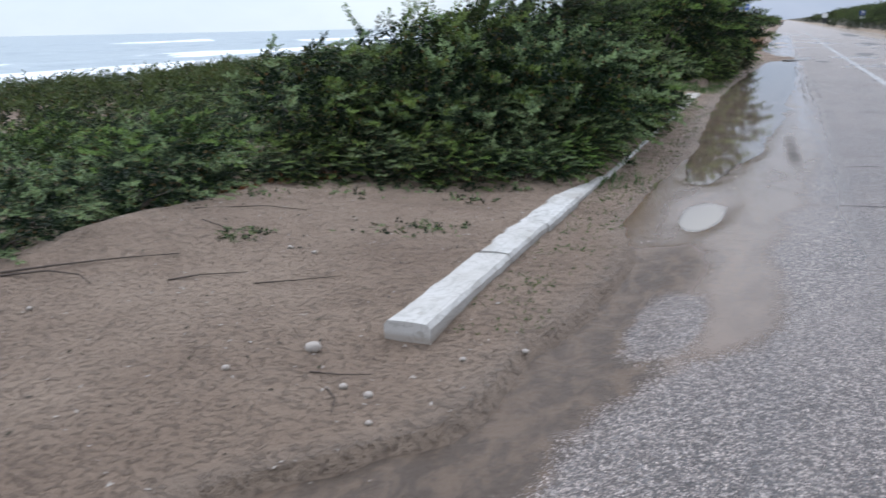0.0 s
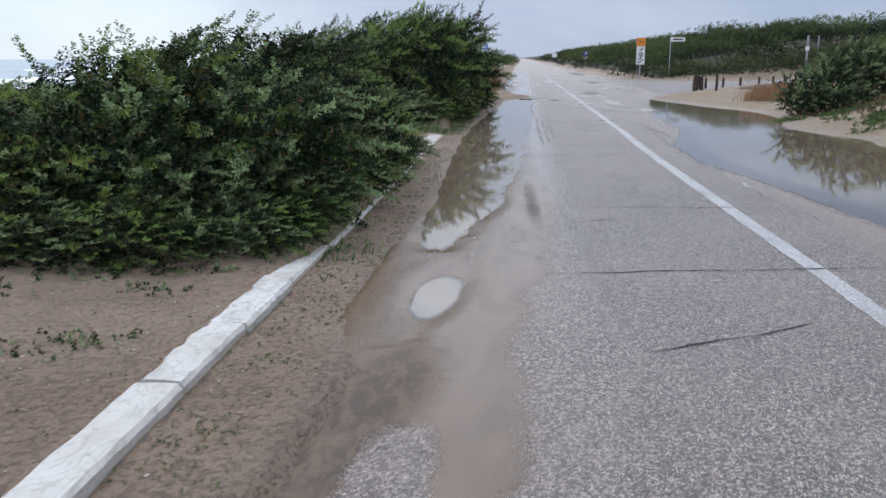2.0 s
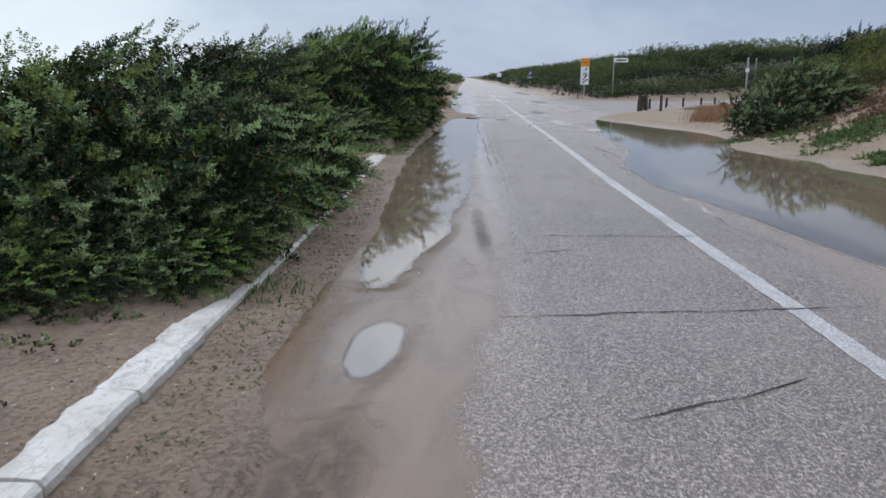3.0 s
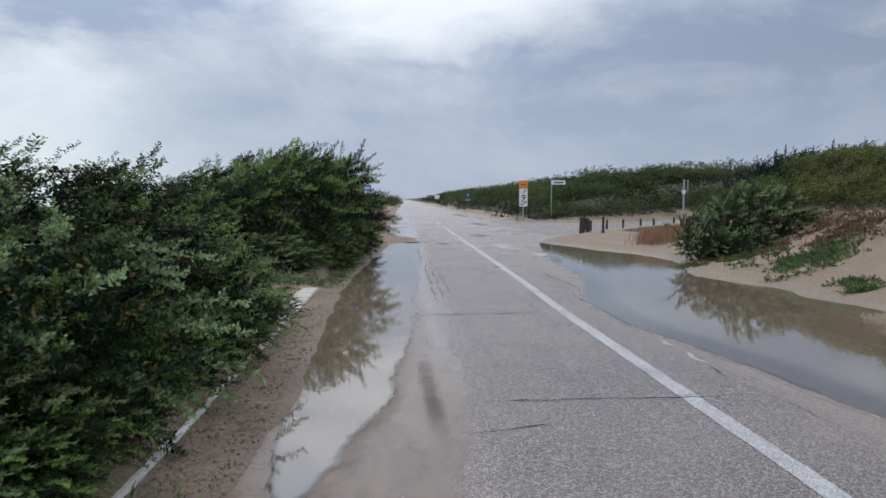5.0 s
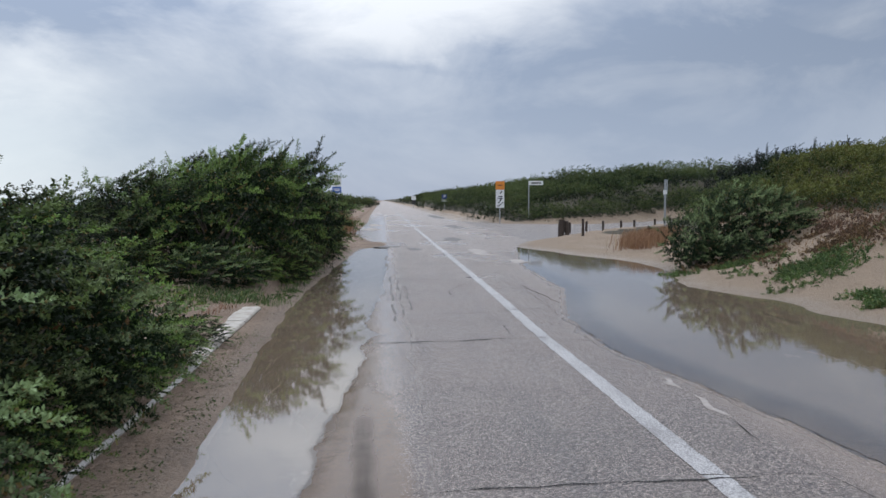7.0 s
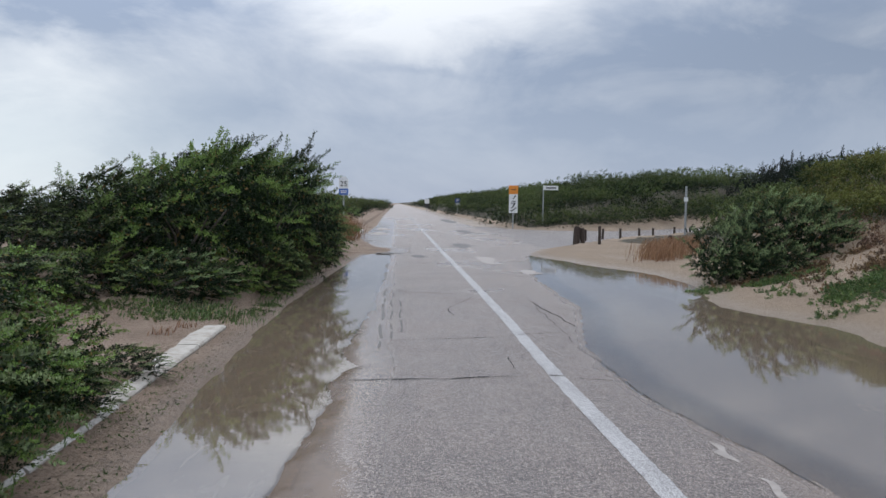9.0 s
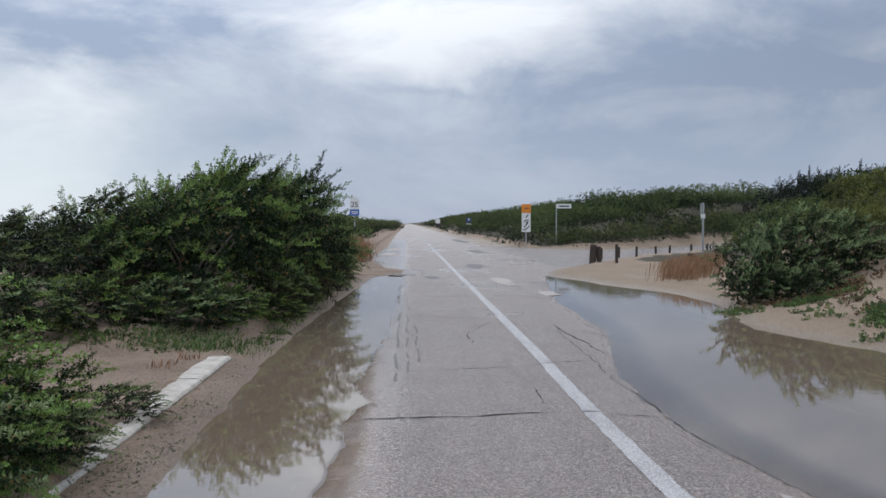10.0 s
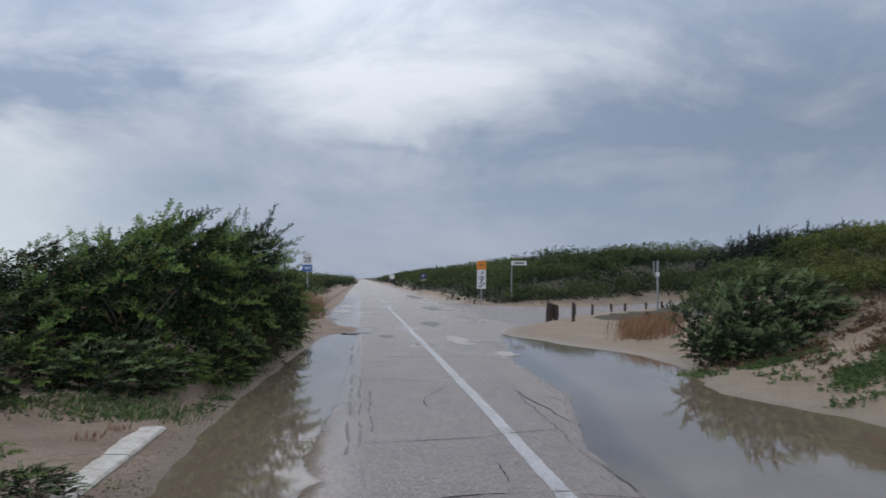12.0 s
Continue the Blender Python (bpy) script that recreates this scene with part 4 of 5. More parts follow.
HEDGE = (
    # near clump at the end of the sand clearing
    ("lentisk", -4.55, 8.5, 1.05, 1.35), ("lentisk", -5.6, 8.6, 1.15, 1.45), ("lentisk", -6.75, 8.4, 1.1, 1.2), ("lentisk", -3.95, 8.75, 0.62, 0.85), ("lentisk", -5.0, 7.75, 0.7, 0.72), ("lentisk", -3.78, 9.5, 0.42, 0.5), ("lentisk", -3.74, 10.4, 0.36, 0.4), ("lentisk", -3.62, 7.75, 0.38, 0.36), ("lentisk", -3.7, 12.5, 0.34, 0.34), ("lentisk", -3.68, 11.3, 0.3, 0.3), ("lentisk", -3.66, 13.85, 0.28, 0.26),
    ("lentisk", -6.0, 7.6, 0.75, 0.75), ("lentisk", -4.3, 7.7, 0.55, 0.6), ("juniper", -4.7, 9.9, 1.2, 1.62), ("juniper", -6.1, 10.2, 1.35, 1.62), ("juniper", -7.6, 10.2, 1.3, 1.25),
    ("lentisk", -4.25, 10.6, 0.85, 1.15), ("lentisk", -4.15, 11.7, 0.62, 0.72), ("juniper", -5.2, 11.9, 1.15, 1.5), ("lentisk", -4.05, 13.0, 0.6, 0.6), ("lentisk", -4.75, 13.5, 0.62, 0.55), ("juniper", -6.7, 13.2, 1.2, 1.25),
    ("juniper", -7.6, 15.6, 1.3, 1.2), ("lentisk", -4.9, 12.7, 0.6, 0.8),
    # low growth creeping out over the sand
    ("lentisk", -6.4, 6.5, 0.42, 0.34), ("lentisk", -5.85, 6.72, 0.40, 0.32), ("lentisk", -5.2, 6.85, 0.40, 0.34), ("lentisk", -4.55, 6.92, 0.40, 0.34), ("lentisk", -4.0, 7.05, 0.34, 0.32),
    ("lentisk", -6.25, 7.0, 0.5, 0.42), ("lentisk", -5.55, 7.15, 0.48, 0.40), ("lentisk", -4.85, 7.2, 0.5, 0.44), ("lentisk", -4.25, 7.3, 0.46, 0.42), ("lentisk", -3.85, 7.35, 0.34, 0.34), ("lentisk", -3.72, 8.25, 0.36, 0.42), ("lentisk", -3.75, 9.0, 0.36, 0.5),
    # tall junipers past the second clearing
    ("tall", -4.75, 20.2, 1.45, 2.2), ("tall", -3.95, 22.6, 1.2, 2.35), ("tall", -6.1, 20.3, 1.4, 1.75), ("tall", -7.7, 20.6, 1.5, 1.35), ("tall", -5.3, 22.6, 1.5, 2.35),
    ("tall", -4.4, 25.2, 1.25, 2.2), ("tall", -4.55, 28.2, 1.15, 2.0), ("tall", -4.65, 31.2, 1.0, 1.6), ("tall", -4.2, 34.0, 0.85, 1.2), ("tall", -6.9, 24.2, 1.7, 2.0), ("tall", -8.8, 23.6, 1.8, 1.5),
    ("tall", -6.7, 28.0, 1.9, 2.4), ("tall", -9.5, 18.6, 1.5, 1.1), ("lentisk", -5.7, 18.1, 0.85, 0.75), ("lentisk", -4.6, 18.2, 0.75, 0.62), ("lentisk", -3.85, 18.7, 0.6, 0.55), ("lentisk", -6.9, 17.8, 0.95, 0.85), ("lentisk", -3.55, 19.8, 0.42, 0.4),
    ("lentisk", -3.55, 21.2, 0.5, 0.75), ("lentisk", -3.5, 23.4, 0.5, 0.8), ("lentisk", -3.4, 25.8, 0.55, 0.9), ("lentisk", -3.5, 28.6, 0.5, 0.8), ("lentisk", -3.55, 31.5, 0.5, 0.7),
)
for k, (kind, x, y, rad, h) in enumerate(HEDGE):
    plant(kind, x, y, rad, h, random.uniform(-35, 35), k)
# seaward slope
count = 0
for gxx in np.arange(-17.5, -6.9, 1.65):
    for gyy in np.arange(3.0, 21.0, 1.75):
        x, y = gxx + random.uniform(-0.5, 0.5), gyy + random.uniform(-0.5, 0.5)
        if y < 2.6 - 0.62 * (x + 7.0) - 1.5 or y > 14 + 1.5 * (-7 - x) or (x > -8.4 and y > 7.2) or (x > -9 and y > 9) or count > 115:
            continue
        plant("scrub", x, y, random.uniform(0.95, 1.35), random.uniform(0.65, 0.95), random.uniform(-40, 40), count, "scrub on the slope")
        count += 1
for x, y, rad, h in ((-6.9, 4.2, 0.7, 0.55), (-6.9, 5.4, 0.75, 0.65), (-7.1, 6.5, 0.85, 0.8), (-7.3, 3.3, 0.7, 0.5), (-7.6, 2.6, 0.8, 0.6)):
    plant("lentisk", x, y, rad, h, random.uniform(-40, 40), int(y * 3), "scrub on the slope")
# single shrubs on the dune across the road
for k, (kind, x, y, rad, h) in enumerate((("lentisk", 5.05, 22.6, 0.8, 1.3), ("lentisk", 5.95, 22.9, 0.95, 1.5), ("lentisk", 4.7, 22.1, 0.55, 0.9), ("lentisk", 6.8, 22.9, 0.75, 1.15), ("lentisk", 5.5, 21.7, 0.55, 0.7), ("lentisk", 7.5, 23.2, 0.5, 0.5))):
    plant(kind, x, y, rad, h, random.uniform(-35, 35), 2 * k, "shrubs on the dune", "bushy grey-green shrub on the sandy bank of the pool")
for k in range(13):
    y = 51 + random.uniform(0, 4)
    plant("ridge", -2 + (y - 4.3) * (0.42 + 0.16 * k / 12 + random.uniform(-0.01, 0.01)), y, random.uniform(1.3, 2.0), random.uniform(2.4, 3.3), random.uniform(-30, 30), k, "trees on the crest")


def stuff(name, arrays, mat, label, category):
    co, qu, *tone = arrays
    return tagged(from_arrays(name, co, qu, mat, tone=tone[0] if tone else np.random.default_rng(1).uniform(0, 1, len(co) // 2).repeat(2)), label, category, kind="stuff")


def domes(r, spots, cover, size, sprays):
    """Scrub as many domes of leaves, each with its own tone, its lit top and shaded foot painted into the colour.
    spots: x, y, radius, height.
    """
    P, D, S, T = [], [], [], []
    for x, y, rad, h in spots:
        n = max(6, int(cover * rad * rad))
        v = r.normal(size=(n, 3))
        v[:, 2] = np.abs(v[:, 2])
        v /= np.linalg.norm(v, axis=1, keepdims=True)
        z = float(ground_z(np.array(x), np.array(y)))
        lump = 0.95 + 0.18 * np.sin(v[:, :1] * 7 + x) * np.sin(v[:, 1:2] * 6 + y) * (1 - v[:, 2:] ** 4)
        P.append(np.array([x, y, z]) + v * np.array([rad, rad, h]) * lump * r.uniform(0.72, 1.0, (n, 1)))
        D.append(v * np.array([0.6, 0.6, 0.3]) + np.array([0.55, 0.1, -0.02]) + r.normal(size=v.shape) * 0.25)
        S.append(size * r.uniform(0.7, 1.3, n) * (0.6 + 0.4 * min(rad, 1.8)))
        # tone climbs up the dome: top light and foot shade painted in
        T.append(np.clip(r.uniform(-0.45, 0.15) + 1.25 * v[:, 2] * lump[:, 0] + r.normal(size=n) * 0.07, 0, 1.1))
    return scatter(sprays, np.concatenate(P), np.concatenate(D), np.concatenate(S), r, np.concatenate(T))


r = np.random.default_rng(5)
spots = []
for _ in range(400):
    x, y = r.uniform(5.6, 34), 55 + 80 * r.uniform() ** 1.4
    rad = r.uniform(1.1, 2.4) if r.uniform() < 0.7 else r.uniform(2.4, 3.8)
    if y > yb(x) + 0.9 + 0.7 * rad and x > 6.2 + 0.5 * r.uniform() and x < 0.32 * y + 14:
        spots.append((x, y, rad, 0.35 + 0.56 * rad * r.uniform(0.6, 1.05)))
for _ in range(200):
    x = r.uniform(6.8, 27)
    spots.append((x, float(yb(x)) + r.uniform(1.2, 3.4), r.uniform(0.5, 1.2), r.uniform(0.45, 1.0)))
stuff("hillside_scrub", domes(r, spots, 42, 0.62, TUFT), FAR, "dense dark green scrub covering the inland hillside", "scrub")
spots, brown, back = [], [], []
for _ in range(2600):
    x, y = r.uniform(6.0, 18), r.uniform(16, 32)
    z = float(ground_z(np.array(x), np.array(y)))
    if y > yf(x) - 0.5 or x > 0.75 * y + 0.5:
        continue
    if z > 1.28 + 0.12 * float(bumps(np.array(x), np.array(y), 0.7, 90)) and len(spots) < 620:
        spots.append((x, y, r.uniform(0.45, 0.95), r.uniform(0.30, 0.55)))
    elif 0.75 < z < 1.4 and len(brown) < 150:
        brown.append((x, y, r.uniform(0.16, 0.42), r.uniform(0.08, 0.22)))
for _ in range(1500):
    x, y = r.uniform(6.5, 38), r.uniform(25, 66)
    z = float(ground_z(np.array(x), np.array(y)))
    if y < yf(x) - 1.0 and x < 0.75 * y + 1.5 and (y > 31.5 or z < 1.35) and z > (0.45 if y < 36 else 0.75) and x > 7.2:
        back.append((x, y, r.uniform(0.7, 1.6), r.uniform(0.5, 1.0)))
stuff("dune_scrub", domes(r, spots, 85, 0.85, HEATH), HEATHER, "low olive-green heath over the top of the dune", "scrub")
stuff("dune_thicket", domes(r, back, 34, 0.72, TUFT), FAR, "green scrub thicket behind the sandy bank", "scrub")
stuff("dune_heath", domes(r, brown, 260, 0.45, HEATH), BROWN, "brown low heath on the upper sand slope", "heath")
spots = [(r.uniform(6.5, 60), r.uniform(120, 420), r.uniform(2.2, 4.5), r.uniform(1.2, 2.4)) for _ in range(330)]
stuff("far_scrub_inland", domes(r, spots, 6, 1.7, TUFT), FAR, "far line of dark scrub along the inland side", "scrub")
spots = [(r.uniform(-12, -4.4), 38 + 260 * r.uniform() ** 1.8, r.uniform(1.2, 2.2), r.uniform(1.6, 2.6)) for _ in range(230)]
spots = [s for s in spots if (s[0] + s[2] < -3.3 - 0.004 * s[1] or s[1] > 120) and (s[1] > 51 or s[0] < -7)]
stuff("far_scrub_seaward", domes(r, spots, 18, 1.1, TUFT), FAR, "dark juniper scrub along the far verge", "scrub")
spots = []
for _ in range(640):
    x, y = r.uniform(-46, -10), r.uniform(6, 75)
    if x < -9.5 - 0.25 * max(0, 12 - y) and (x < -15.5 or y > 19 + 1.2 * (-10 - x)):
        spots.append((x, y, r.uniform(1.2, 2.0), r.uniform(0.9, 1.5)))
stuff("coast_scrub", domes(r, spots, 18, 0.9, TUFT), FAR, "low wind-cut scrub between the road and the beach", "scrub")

# ---- grass, weeds, litter ----


def blades(r, spots, per, height, width, lean=0.5):
    """Tufts of grass: bent tapering blades. spots: x, y, spread."""
    sp = np.repeat(np.array(spots, float), per, axis=0)
    n = len(sp)
    px, py = sp[:, 0] + r.normal(size=n) * sp[:, 2], sp[:, 1] + r.normal(size=n) * sp[:, 2]
    pz = ground_z(px, py) - 0.01
    h, a = height * r.uniform(0.5, 1.2, n), r.uniform(0, 6.283, n)
    dx, dy = np.cos(a) * lean * h * r.uniform(0.1, 1, n) + 0.2 * h, np.sin(a) * lean * h * r.uniform(0.1, 1, n)
    ux, uy = -np.sin(a) * width, np.cos(a) * width
    rows = []
    for t, up, w in ((0, 0, -1), (0, 0, 1), (0.45, 0.62, 0.8), (0.45, 0.62, -0.8), (1, 0.95, 0.15), (1, 0.95, -0.15)):
        rows.append(np.stack([px + dx * t + ux * w, py + dy * t + uy * w, pz + h * up], -1))
    co = np.stack(rows, 1).reshape(-1, 3)
    b = (np.arange(n) * 6)[:, None]
    return co, np.concatenate([b + np.array([0, 1, 2, 3]), b + np.array([3, 2, 4, 5])])


r = np.random.default_rng(9)
stuff("dry_grass", blades(r, [(-1.47 + (y0 - 7.94) * q, y0, 0.22) for y0, q in zip(r.uniform(27, 34, 120), r.uniform(0.325, 0.385, 120))], 26, 0.38, 0.006), STRAW, "reddish dry grass on the sandy bank", "grass")
stuff("dry_grass", blades(r, [(r.uniform(-4.3, -3.2), r.uniform(38.5, 44.5), 0.2) for _ in range(60)], 28, 0.8, 0.008), STRAW, "tall orange dry grass at the verge", "grass")
stuff("dry_grass", blades(r, [(r.uniform(6.2, 11), r.uniform(18, 27), 0.3) for _ in range(110)], 16, 0.14, 0.006), STRAW, "thin brownish dune grass", "grass")
stuff("verge_grass", blades(r, [(-4.0 + 0.5 * r.normal(), 7.45 + 0.2 * r.normal(), 0.10) for _ in range(40)] + [(-3.6 + 0.08 * r.normal(), r.uniform(8.4, 12.4), 0.06) for _ in range(90)]
      + [(r.uniform(-4.6, -3.5), r.uniform(17.0, 17.8), 0.12) for _ in range(60)], 16, 0.075, 0.006, 1.2), GRASS, "green grass tufts growing over the kerb", "grass")
stuff("verge_grass", blades(r, [(r.uniform(-3.45, -3.1), r.uniform(16.8, 30), 0.07) for _ in range(150)], 8, 0.09, 0.004), GRASS, "short grass along the muddy verge", "grass")


def mats(r, spots, per, size):
    """Creeping weeds: small leaves close to the sand. spots: x, y, spread."""
    P, D, S = [], [], []
    for x, y, sp in spots:
        px, py = x + r.normal(size=per) * sp, y + r.normal(size=per) * sp * 0.6
        P.append(np.stack([px, py, ground_z(px, py) - 0.004], -1))
        D.append(np.stack([r.normal(size=per), r.normal(size=per), np.abs(r.normal(size=per)) * 0.6 + 0.15], -1))
        S.append(size * r.uniform(0.6, 1.3, per))
    return scatter(FINE, np.concatenate(P), np.concatenate(D), np.concatenate(S), r)


stuff("creeping_weeds", mats(r, [(-4.35, 5.15, 0.16), (-4.1, 5.3, 0.12), (-5.3, 6.2, 0.2), (-4.9, 6.5, 0.2), (-5.9, 5.9, 0.15), (-5.15, 4.75, 0.07), (-5.2, 4.6, 0.06), (-4.7, 6.6, 0.14), (-4.2, 6.2, 0.12), (-5.6, 6.5, 0.14), (-4.0, 6.7, 0.1)], 26, 0.36), GREY, "grey-green creeping weeds on the sand", "weeds")
stuff("creeping_weeds", mats(r, [(r.uniform(-3.38, -2.98), 3.7 + 11 * r.uniform() ** 1.2, 0.05) for _ in range(260)], 5, 0.16), GRASS, "small weeds in the sandy gutter", "weeds")
stuff("dune_weeds", mats(r, [(5.6 + 0.5 * r.normal(), 18.6 + 0.45 * r.normal(), 0.16) for _ in range(40)] + [(4.75 + 0.2 * r.normal(), 16.0 + 0.35 * r.normal(), 0.12) for _ in range(12)] + [(5.0 + 0.5 * r.normal(), 21.0 + 0.2 * r.normal(), 0.14) for _ in range(14)], 24, 0.75), GRASS, "green succulent mats on the dune", "weeds")
stuff("dune_heath", mats(r, [(6.5 + 0.55 * r.normal(), 19.4 + 0.45 * r.normal(), 0.16) for _ in range(26)] + [(5.9 + 0.7 * r.normal(), 21.4 + 0.25 * r.normal(), 0.15) for _ in range(22)], 24, 0.75), BROWN, "reddish-brown low heath beside the green mats", "heath")
stuff("verge_weeds", mats(r, [(r.uniform(-6.5, -3.5), 17.25 + 0.2 * r.normal(), 0.14) for _ in range(46)] + [(r.uniform(-3.5, -3.2), r.uniform(17.5, 30), 0.1) for _ in range(70)], 12, 0.5), GRASS, "green leafy weeds at the foot of the junipers", "weeds")
stuff("bare_twigs", blades(r, [(-3.45 + 0.12 * r.normal(), r.uniform(20.5, 29), 0.12) for _ in range(80)], 10, 0.75, 0.004, 0.7), LITTER, "brown leafless twigs at the foot of the junipers", "twigs")
stuff("red_weeds", mats(r, [(-3.62, 8.35, 0.05), (-5.75, 6.7, 0.10), (-6.05, 6.4, 0.08), (-6.3, 6.1, 0.1), (-5.1, 7.0, 0.06)], 16, 0.5), RED, "weeds with reddened leaves at the foot of the shrubs", "weeds")
stuff("yellow_weeds", blades(r, [(-3.95, 15.9, 0.08), (-3.85, 16.3, 0.07), (-4.4, 6.95, 0.06), (-4.75, 7.05, 0.06)], 22, 0.10, 0.006, 1.2), STRAW, "yellowed weeds on the sand beside the kerb", "weeds")


def flecks(r, places, size):
    """Fallen leaves and bits lying flat. places: x, y arrays."""
    x, y = places
    n = len(x)
    z = np.maximum(ground_z(x, y), np.where((x > -3.4) & (x < 3.4), road_z(x, y), -9)) + 0.004
    a, l = r.uniform(0, 6.283, n), size * r.uniform(0.5, 1.5, n)
    w = l * r.uniform(0.25, 0.5, n)
    u, v = np.stack([np.cos(a), np.sin(a), 0.25 * r.normal(size=n)], -1), np.stack([-np.sin(a), np.cos(a), 0.25 * r.normal(size=n)], -1)
    c = np.stack([x, y, z], -1)
    co = np.stack([c - u * l[:, None], c - v * w[:, None], c + u * l[:, None], c + v * w[:, None]], 1)
    return co.reshape(-1, 3), np.arange(n * 4).reshape(n, 4)


n = 1500
ly = r.uniform(6, 24, n)
stuff("leaf_litter", flecks(r, (along(ly, SAND_EDGE) - 0.02 - np.abs(r.normal(size=n)) * 0.2, ly), 0.013), LITTER, "dark wet leaf litter on the muddy verge", "litter")
n = 500
stuff("sand_crumbs", flecks(r, (r.uniform(-6.2, -3.0, n), r.uniform(2.0, 7.0, n)), 0.010), STONE, "pale grit and shell bits on the sand", "grit")
n = 420
stuff("dark_crumbs", flecks(r, (r.uniform(-6.2, -3.5, n), r.uniform(2.0, 7.2, n)), 0.014), LITTER, "dark bits of bark on the sand", "litter")


def pebble(x, y, size, label):
    bm = bmesh.new()
    bmesh.ops.create_icosphere(bm, subdivisions=2, radius=size)
    for v in bm.verts:
        k = 1 + 0.22 * noise.noise(v.co * (1.6 / size) + Vector((x, y, 0)))
        v.co = Vector((v.co.x * k * 1.1, v.co.y * k, v.co.z * k * 0.75))
    ob = part("stone", bm, STONE, shade=True)
    ob.location = (x, y, float(ground_z(np.array(x), np.array(y))) + size * 0.45)
    return tagged(ob, label, "stone", "stones on the sand")


pebble(-3.85, 3.30, 0.034, "fist-sized pale stone on the sand")
for x, y, s in ((-3.55, 3.02, 0.016), (-3.42, 2.98, 0.018), (-3.2, 3.42, 0.013), (-2.98, 3.6, 0.015), (-4.75, 4.55, 0.016), (-4.55, 4.5, 0.015), (-4.05, 2.95, 0.016), (-3.3, 2.75, 0.012), (-5.4, 3.2, 0.014)):
    pebble(x, y, s, "small pale pebble half sunk in sand")


def twig(pts, r0, label, mat=TWIG):
    bm = bmesh.new()
    tube(bm, [(x, y, max(float(ground_z(np.array(x), np.array(y))), float(road_z(np.array(x), np.array(y))) if x > -3.3 else -9) + r0 * 0.7 + dz) for x, y, dz in pts], r0, r0 * 0.35)
    return tagged(part("twig", bm, mat), label, "twig", "driftwood twigs")


for pts, r0 in (
    (((-6.0, 3.55, 0), (-5.75, 3.7, 0.02), (-5.55, 3.95, 0.01), (-5.3, 4.2, 0)), 0.011), (((-5.95, 3.5, 0), (-5.7, 3.6, 0.03), (-5.5, 3.62, 0.03), (-5.4, 3.6, 0)), 0.010),
    (((-5.1, 3.85, 0), (-4.95, 3.95, 0.01), (-4.75, 4.1, 0)), 0.008), (((-4.6, 3.95, 0), (-4.4, 4.05, 0.01), (-4.2, 4.2, 0)), 0.007), (((-3.75, 3.1, 0), (-3.62, 3.12, 0.01), (-3.52, 3.2, 0)), 0.006),
    (((-3.6, 2.98, 0), (-3.52, 2.9, 0.005), (-3.47, 2.78, 0)), 0.006), (((-5.6, 4.8, 0), (-5.3, 4.7, 0.01), (-5.0, 4.8, 0)), 0.006), (((-5.9, 5.1, 0), (-5.5, 5.4, 0.01), (-5.2, 5.5, 0)), 0.007),
):
    twig(pts, r0 * 0.7, "thin dark driftwood twig lying on the sand")
twig(((-2.75, 10.25, 0), (-2.64, 9.95, 0.008), (-2.50, 9.75, 0.012), (-2.4, 9.45, 0.0)), 0.006, "thin bare twig fallen into the puddle")

# ---- posts and signs ----


def box(w, d, h, x=0, y=0, z=0, bevel=0.0):
    bm = bmesh.new()
    bmesh.ops.create_cube(bm, size=1.0, matrix=Matrix.Translation((x, y, z)) @ Matrix.Diagonal((w, d, h, 1)))
    if bevel:
        bmesh.ops.bevel(bm, geom=bm.edges[:], offset=bevel, segments=2, affect="EDGES")
    return bm


def post(x, y, h, rad=0.06, lean=0.0, turn=0.0):
    """A round wooden post, tapered, split and weathered at the top."""
    q = random.Random(int(x * 100 + y * 10))
    bm = bmesh.new()
    rings = []
    for k in range(7):
        z = -0.25 + (h + 0.25) * k / 6
        rr = rad * (1.05 - 0.12 * k / 6)
        rings.append([bm.verts.new((math.cos(6.2832 * i / 10) * rr * q.uniform(0.92, 1.06), math.sin(6.2832 * i / 10) * rr * q.uniform(0.92, 1.06), z + (q.uniform(-0.03, 0.02) if k == 6 else 0))) for i in range(10)])
    for a, b in zip(rings, rings[1:]):
        for i in range(10):
            bm.faces.new((a[i], a[(i + 1) % 10], b[(i + 1) % 10], b[i]))
    top = bm.verts.new((0, 0, h - 0.01))
    for i in range(10):
        bm.faces.new((rings[-1][i], rings[-1][(i + 1) % 10], top))
    ob = part("wooden_post", bm, POST)
    z = max(float(ground_z(np.array(x), np.array(y))), -0.02)
    ob.matrix_basis = pose(x, y, z, 0, lean, turn)
    return tagged(ob, "weathered brown wooden post set in sand", "post", "posts along the side road")


post(5.32, 37.4, 0.62, 0.13, 2)
post(5.56, 37.4, 0.58, 0.09, -3)
for x, y, h, lean in ((5.95, 36.4, 0.66, 0), (6.0, 40.4, 0.52, 0), (6.55, 41.2, 0.5, 0), (7.75, 43.0, 0.5, 2), (8.8, 43.9, 0.5, 0), (9.9, 44.6, 0.5, -2), (10.8, 45.4, 0.5, 0), (12.6, 47.6, 0.5, 0), (14.0, 49.2, 0.5, 1)):
    post(x, y, h, 0.058, lean)
bm = bmesh.new()
tube(bm, [(7.5, 33.6, 0.30), (7.6, 33.6, 0.52), (7.9, 33.5, 0.40), (8.3, 33.4, 0.32)], 0.09, 0.03, 7)
tagged(part("driftwood_stump", bm, POST), "dark driftwood stump on the sand", "driftwood")


def rod(rad, h, sides=10, z0=-0.3):
    bm = bmesh.new()
    tube(bm, [(0, 0, z0), (0, 0, h * 0.5), (0, 0, h)], rad, rad, sides)
    return bm


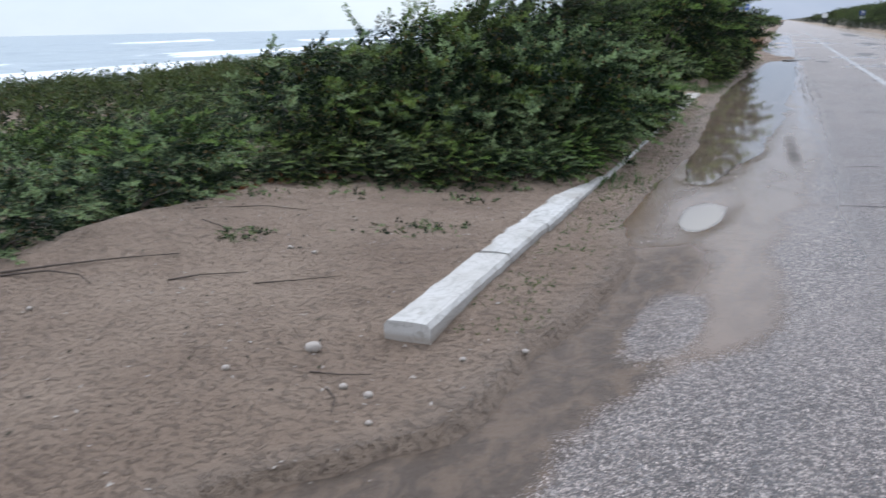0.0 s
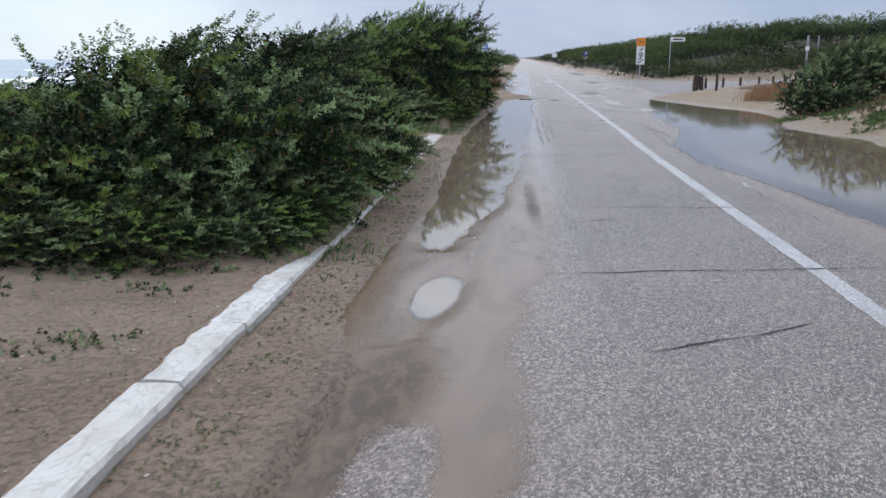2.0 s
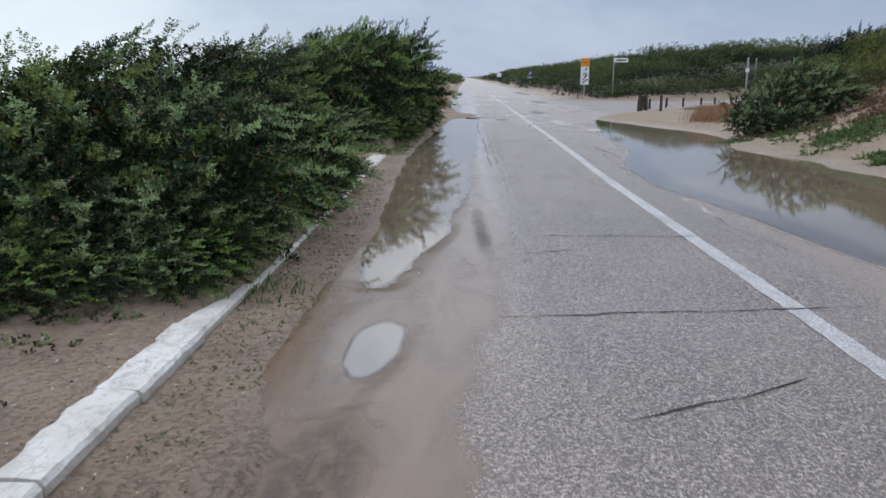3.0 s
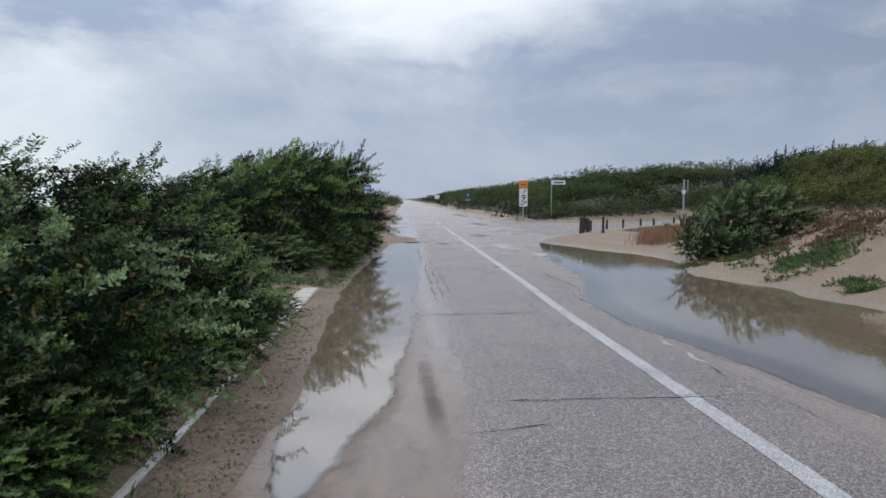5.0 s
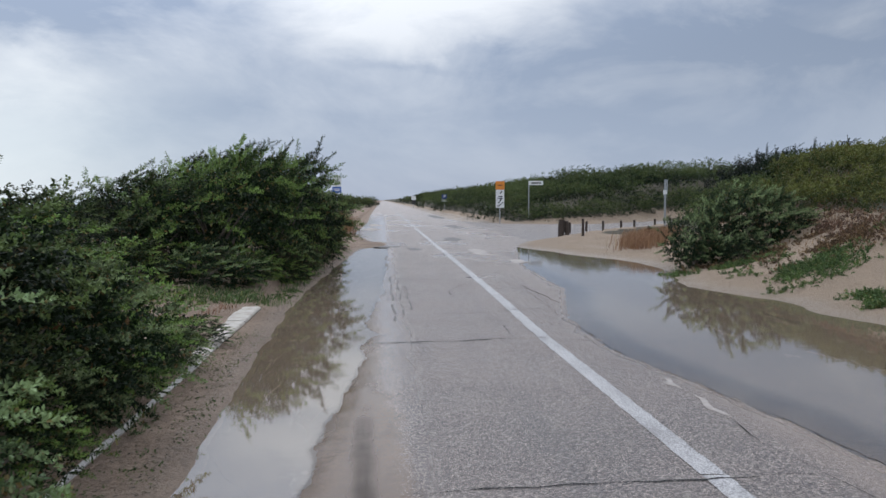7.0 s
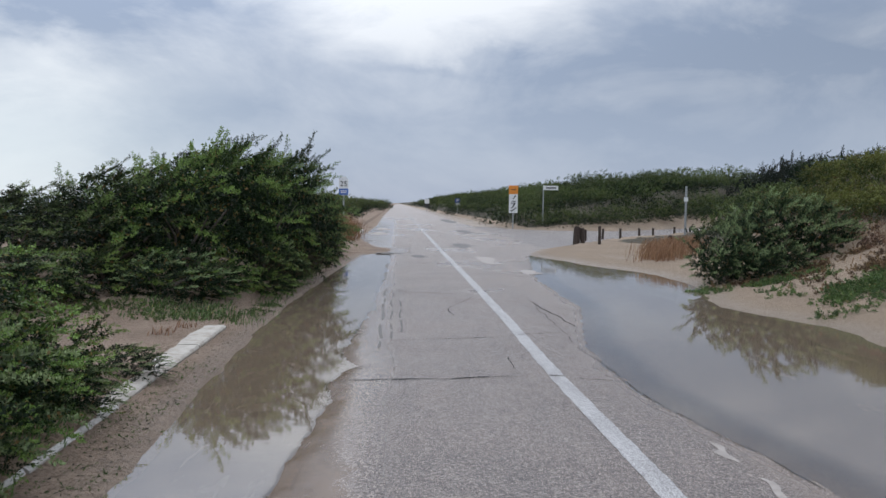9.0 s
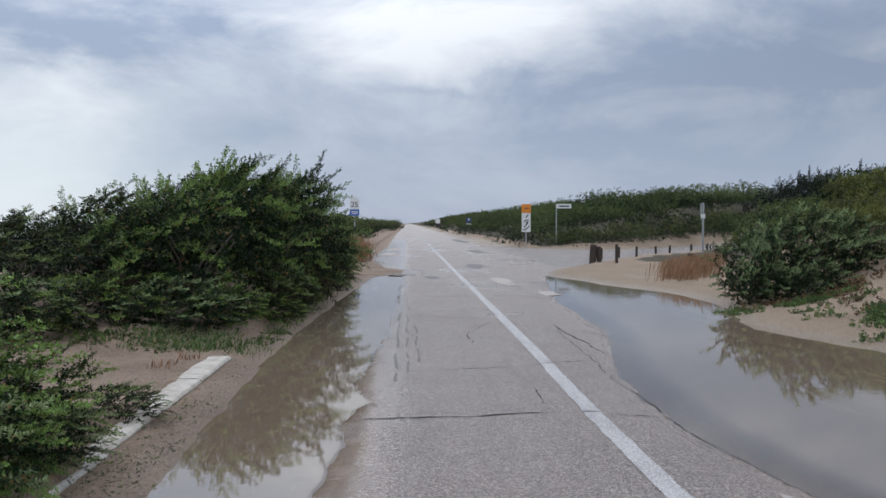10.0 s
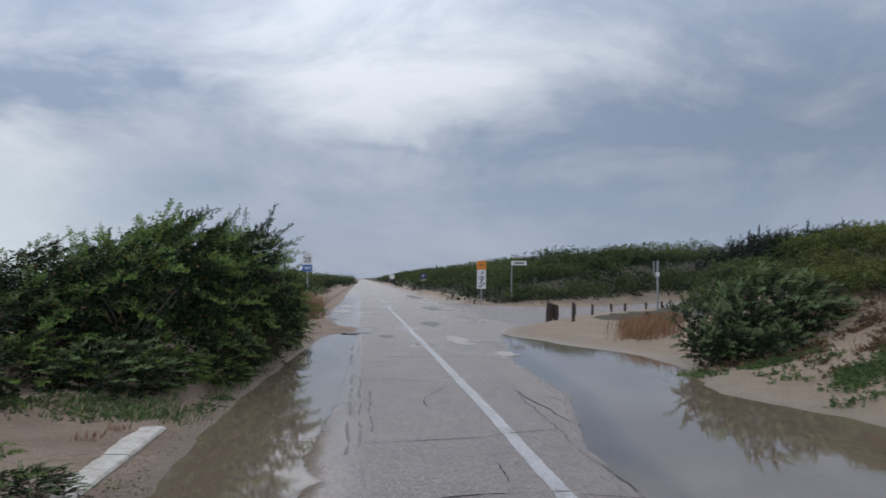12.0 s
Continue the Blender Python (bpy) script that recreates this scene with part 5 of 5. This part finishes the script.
def words(text, size, mat, parent, x, z, y=-0.03, label=""):
    cu = bpy.data.curves.new("lettering", "FONT")
    cu.body, cu.size, cu.align_x, cu.align_y, cu.extrude = text, size, "CENTER", "CENTER", 0.002
    tmp = new("lettering", cu)
    me = bpy.data.meshes.new_from_object(tmp.evaluated_get(bpy.context.evaluated_depsgraph_get()))
    bpy.data.objects.remove(tmp)
    me.materials.clear()
    me.materials.append(mat)
    ob = new("lettering", me)
    ob.parent = parent
    ob.matrix_basis = pose(x, y, z, 90)
    return ob


def sign(name, x, y, label, height, rad=0.035):
    root = tagged(new(name), label, "road sign")
    z = float(ground_z(np.array(x), np.array(y)))
    root.location = (x, y, z)
    part("pole", rod(rad, height - z), STEEL, root)
    return root, z


s, z = sign("bus_stop_sign", -4.05, 47.5, "white and blue numbered sign on a steel pole", 2.66)
panel = part("number_panel", box(0.46, 0.02, 0.46, 0, -0.05, 2.42 - z, 0.004), WHITE, s, "white upper panel")
words("25", 0.36, BLACK, panel, 0, 2.40 - z, -0.065)
blue = part("blue_panel", box(0.46, 0.02, 0.30, 0, -0.05, 2.02 - z, 0.004), BLUE, s, "blue lower panel")
part("text_bar", box(0.34, 0.004, 0.04, 0, -0.064, 2.06 - z), WHITE, blue)
part("text_bar", box(0.28, 0.004, 0.04, 0, -0.064, 1.98 - z), WHITE, blue)
part("top_plate", box(0.30, 0.02, 0.10, 0, -0.05, 2.71 - z, 0.004), WHITE, s)

s, z = sign("warning_sign", 5.57, 56.0, "orange topped white notice sign on a pole before scrub", 2.64)
orange = part("orange_panel", box(0.56, 0.03, 0.52, 0, -0.05, 2.39 - z, 0.01), ORANGE, s, "orange square panel")
notice = part("notice_panel", box(0.53, 0.03, 1.13, 0, -0.05, 1.56 - z, 0.01), WHITE, s, "white panel with dark pictograms")
for px, pz, w, h, a in ((0.06, 1.95, 0.06, 0.25, 35), (0.02, 1.70, 0.27, 0.06, 0), (0.0, 1.59, 0.31, 0.05, 0), (0.03, 1.48, 0.08, 0.24, 30), (-0.08, 1.32, 0.10, 0.08, 0), (0.04, 1.22, 0.06, 0.38, 50), (-0.12, 1.13, 0.11, 0.06, 0), (0.0, 2.4, 0.27, 0.05, 0)):
    b = part("pictogram_bar", box(w, 0.006, h), BLACK, orange if pz > 2.2 else notice)
    b.matrix_basis = pose(px, -0.07, pz - z, 0, a, 0)

s, z = sign("street_name_sign", 7.66, 57.5, "small white street sign on a thin pole", 2.72, 0.035)
panel = part("name_panel", box(0.94, 0.03, 0.27, 0.45, -0.05, 2.57 - z, 0.008), WHITE, s)
part("text_bar", box(0.62, 0.006, 0.08, 0.46, -0.068, 2.57 - z), BLACK, panel)

s, z = sign("parking_sign", 6.4, 112.0, "blue parking sign above a white plate", 2.2, 0.045)
panel = part("blue_panel", box(0.72, 0.03, 0.62, 0, -0.06, 1.9 - z, 0.01), NAVY, s)
words("P", 0.62, WHITE, panel, 0, 1.9 - z, -0.08)
part("white_plate", box(0.72, 0.03, 0.3, 0, -0.06, 1.40 - z, 0.01), WHITE, s)

s, z = sign("notice_board", 3.85, 150.0, "small white sign on a dark pole far down the road", 2.2, 0.06)
part("white_plate", box(0.8, 0.03, 0.7, 0, -0.08, 1.85 - z, 0.01), WHITE, s)
part("dark_plate", box(0.6, 0.05, 0.7, 0, -0.06, 1.1 - z, 0.01), BLACK, s)

s, z = sign("marker_pole", 12.0, 44.4, "grey metal marker pole with a white label", 2.47, 0.05)
part("label_plate", box(0.16, 0.12, 0.20, 0, 0, 1.85 - z, 0.01), WHITE, s)
s, z = sign("marker_pole", 20.5, 68.0, "thin grey pole among the scrub", 3.0, 0.05)
part("cap", box(0.14, 0.14, 0.06, 0, 0, 3.0 - z, 0.01), STEEL, s)
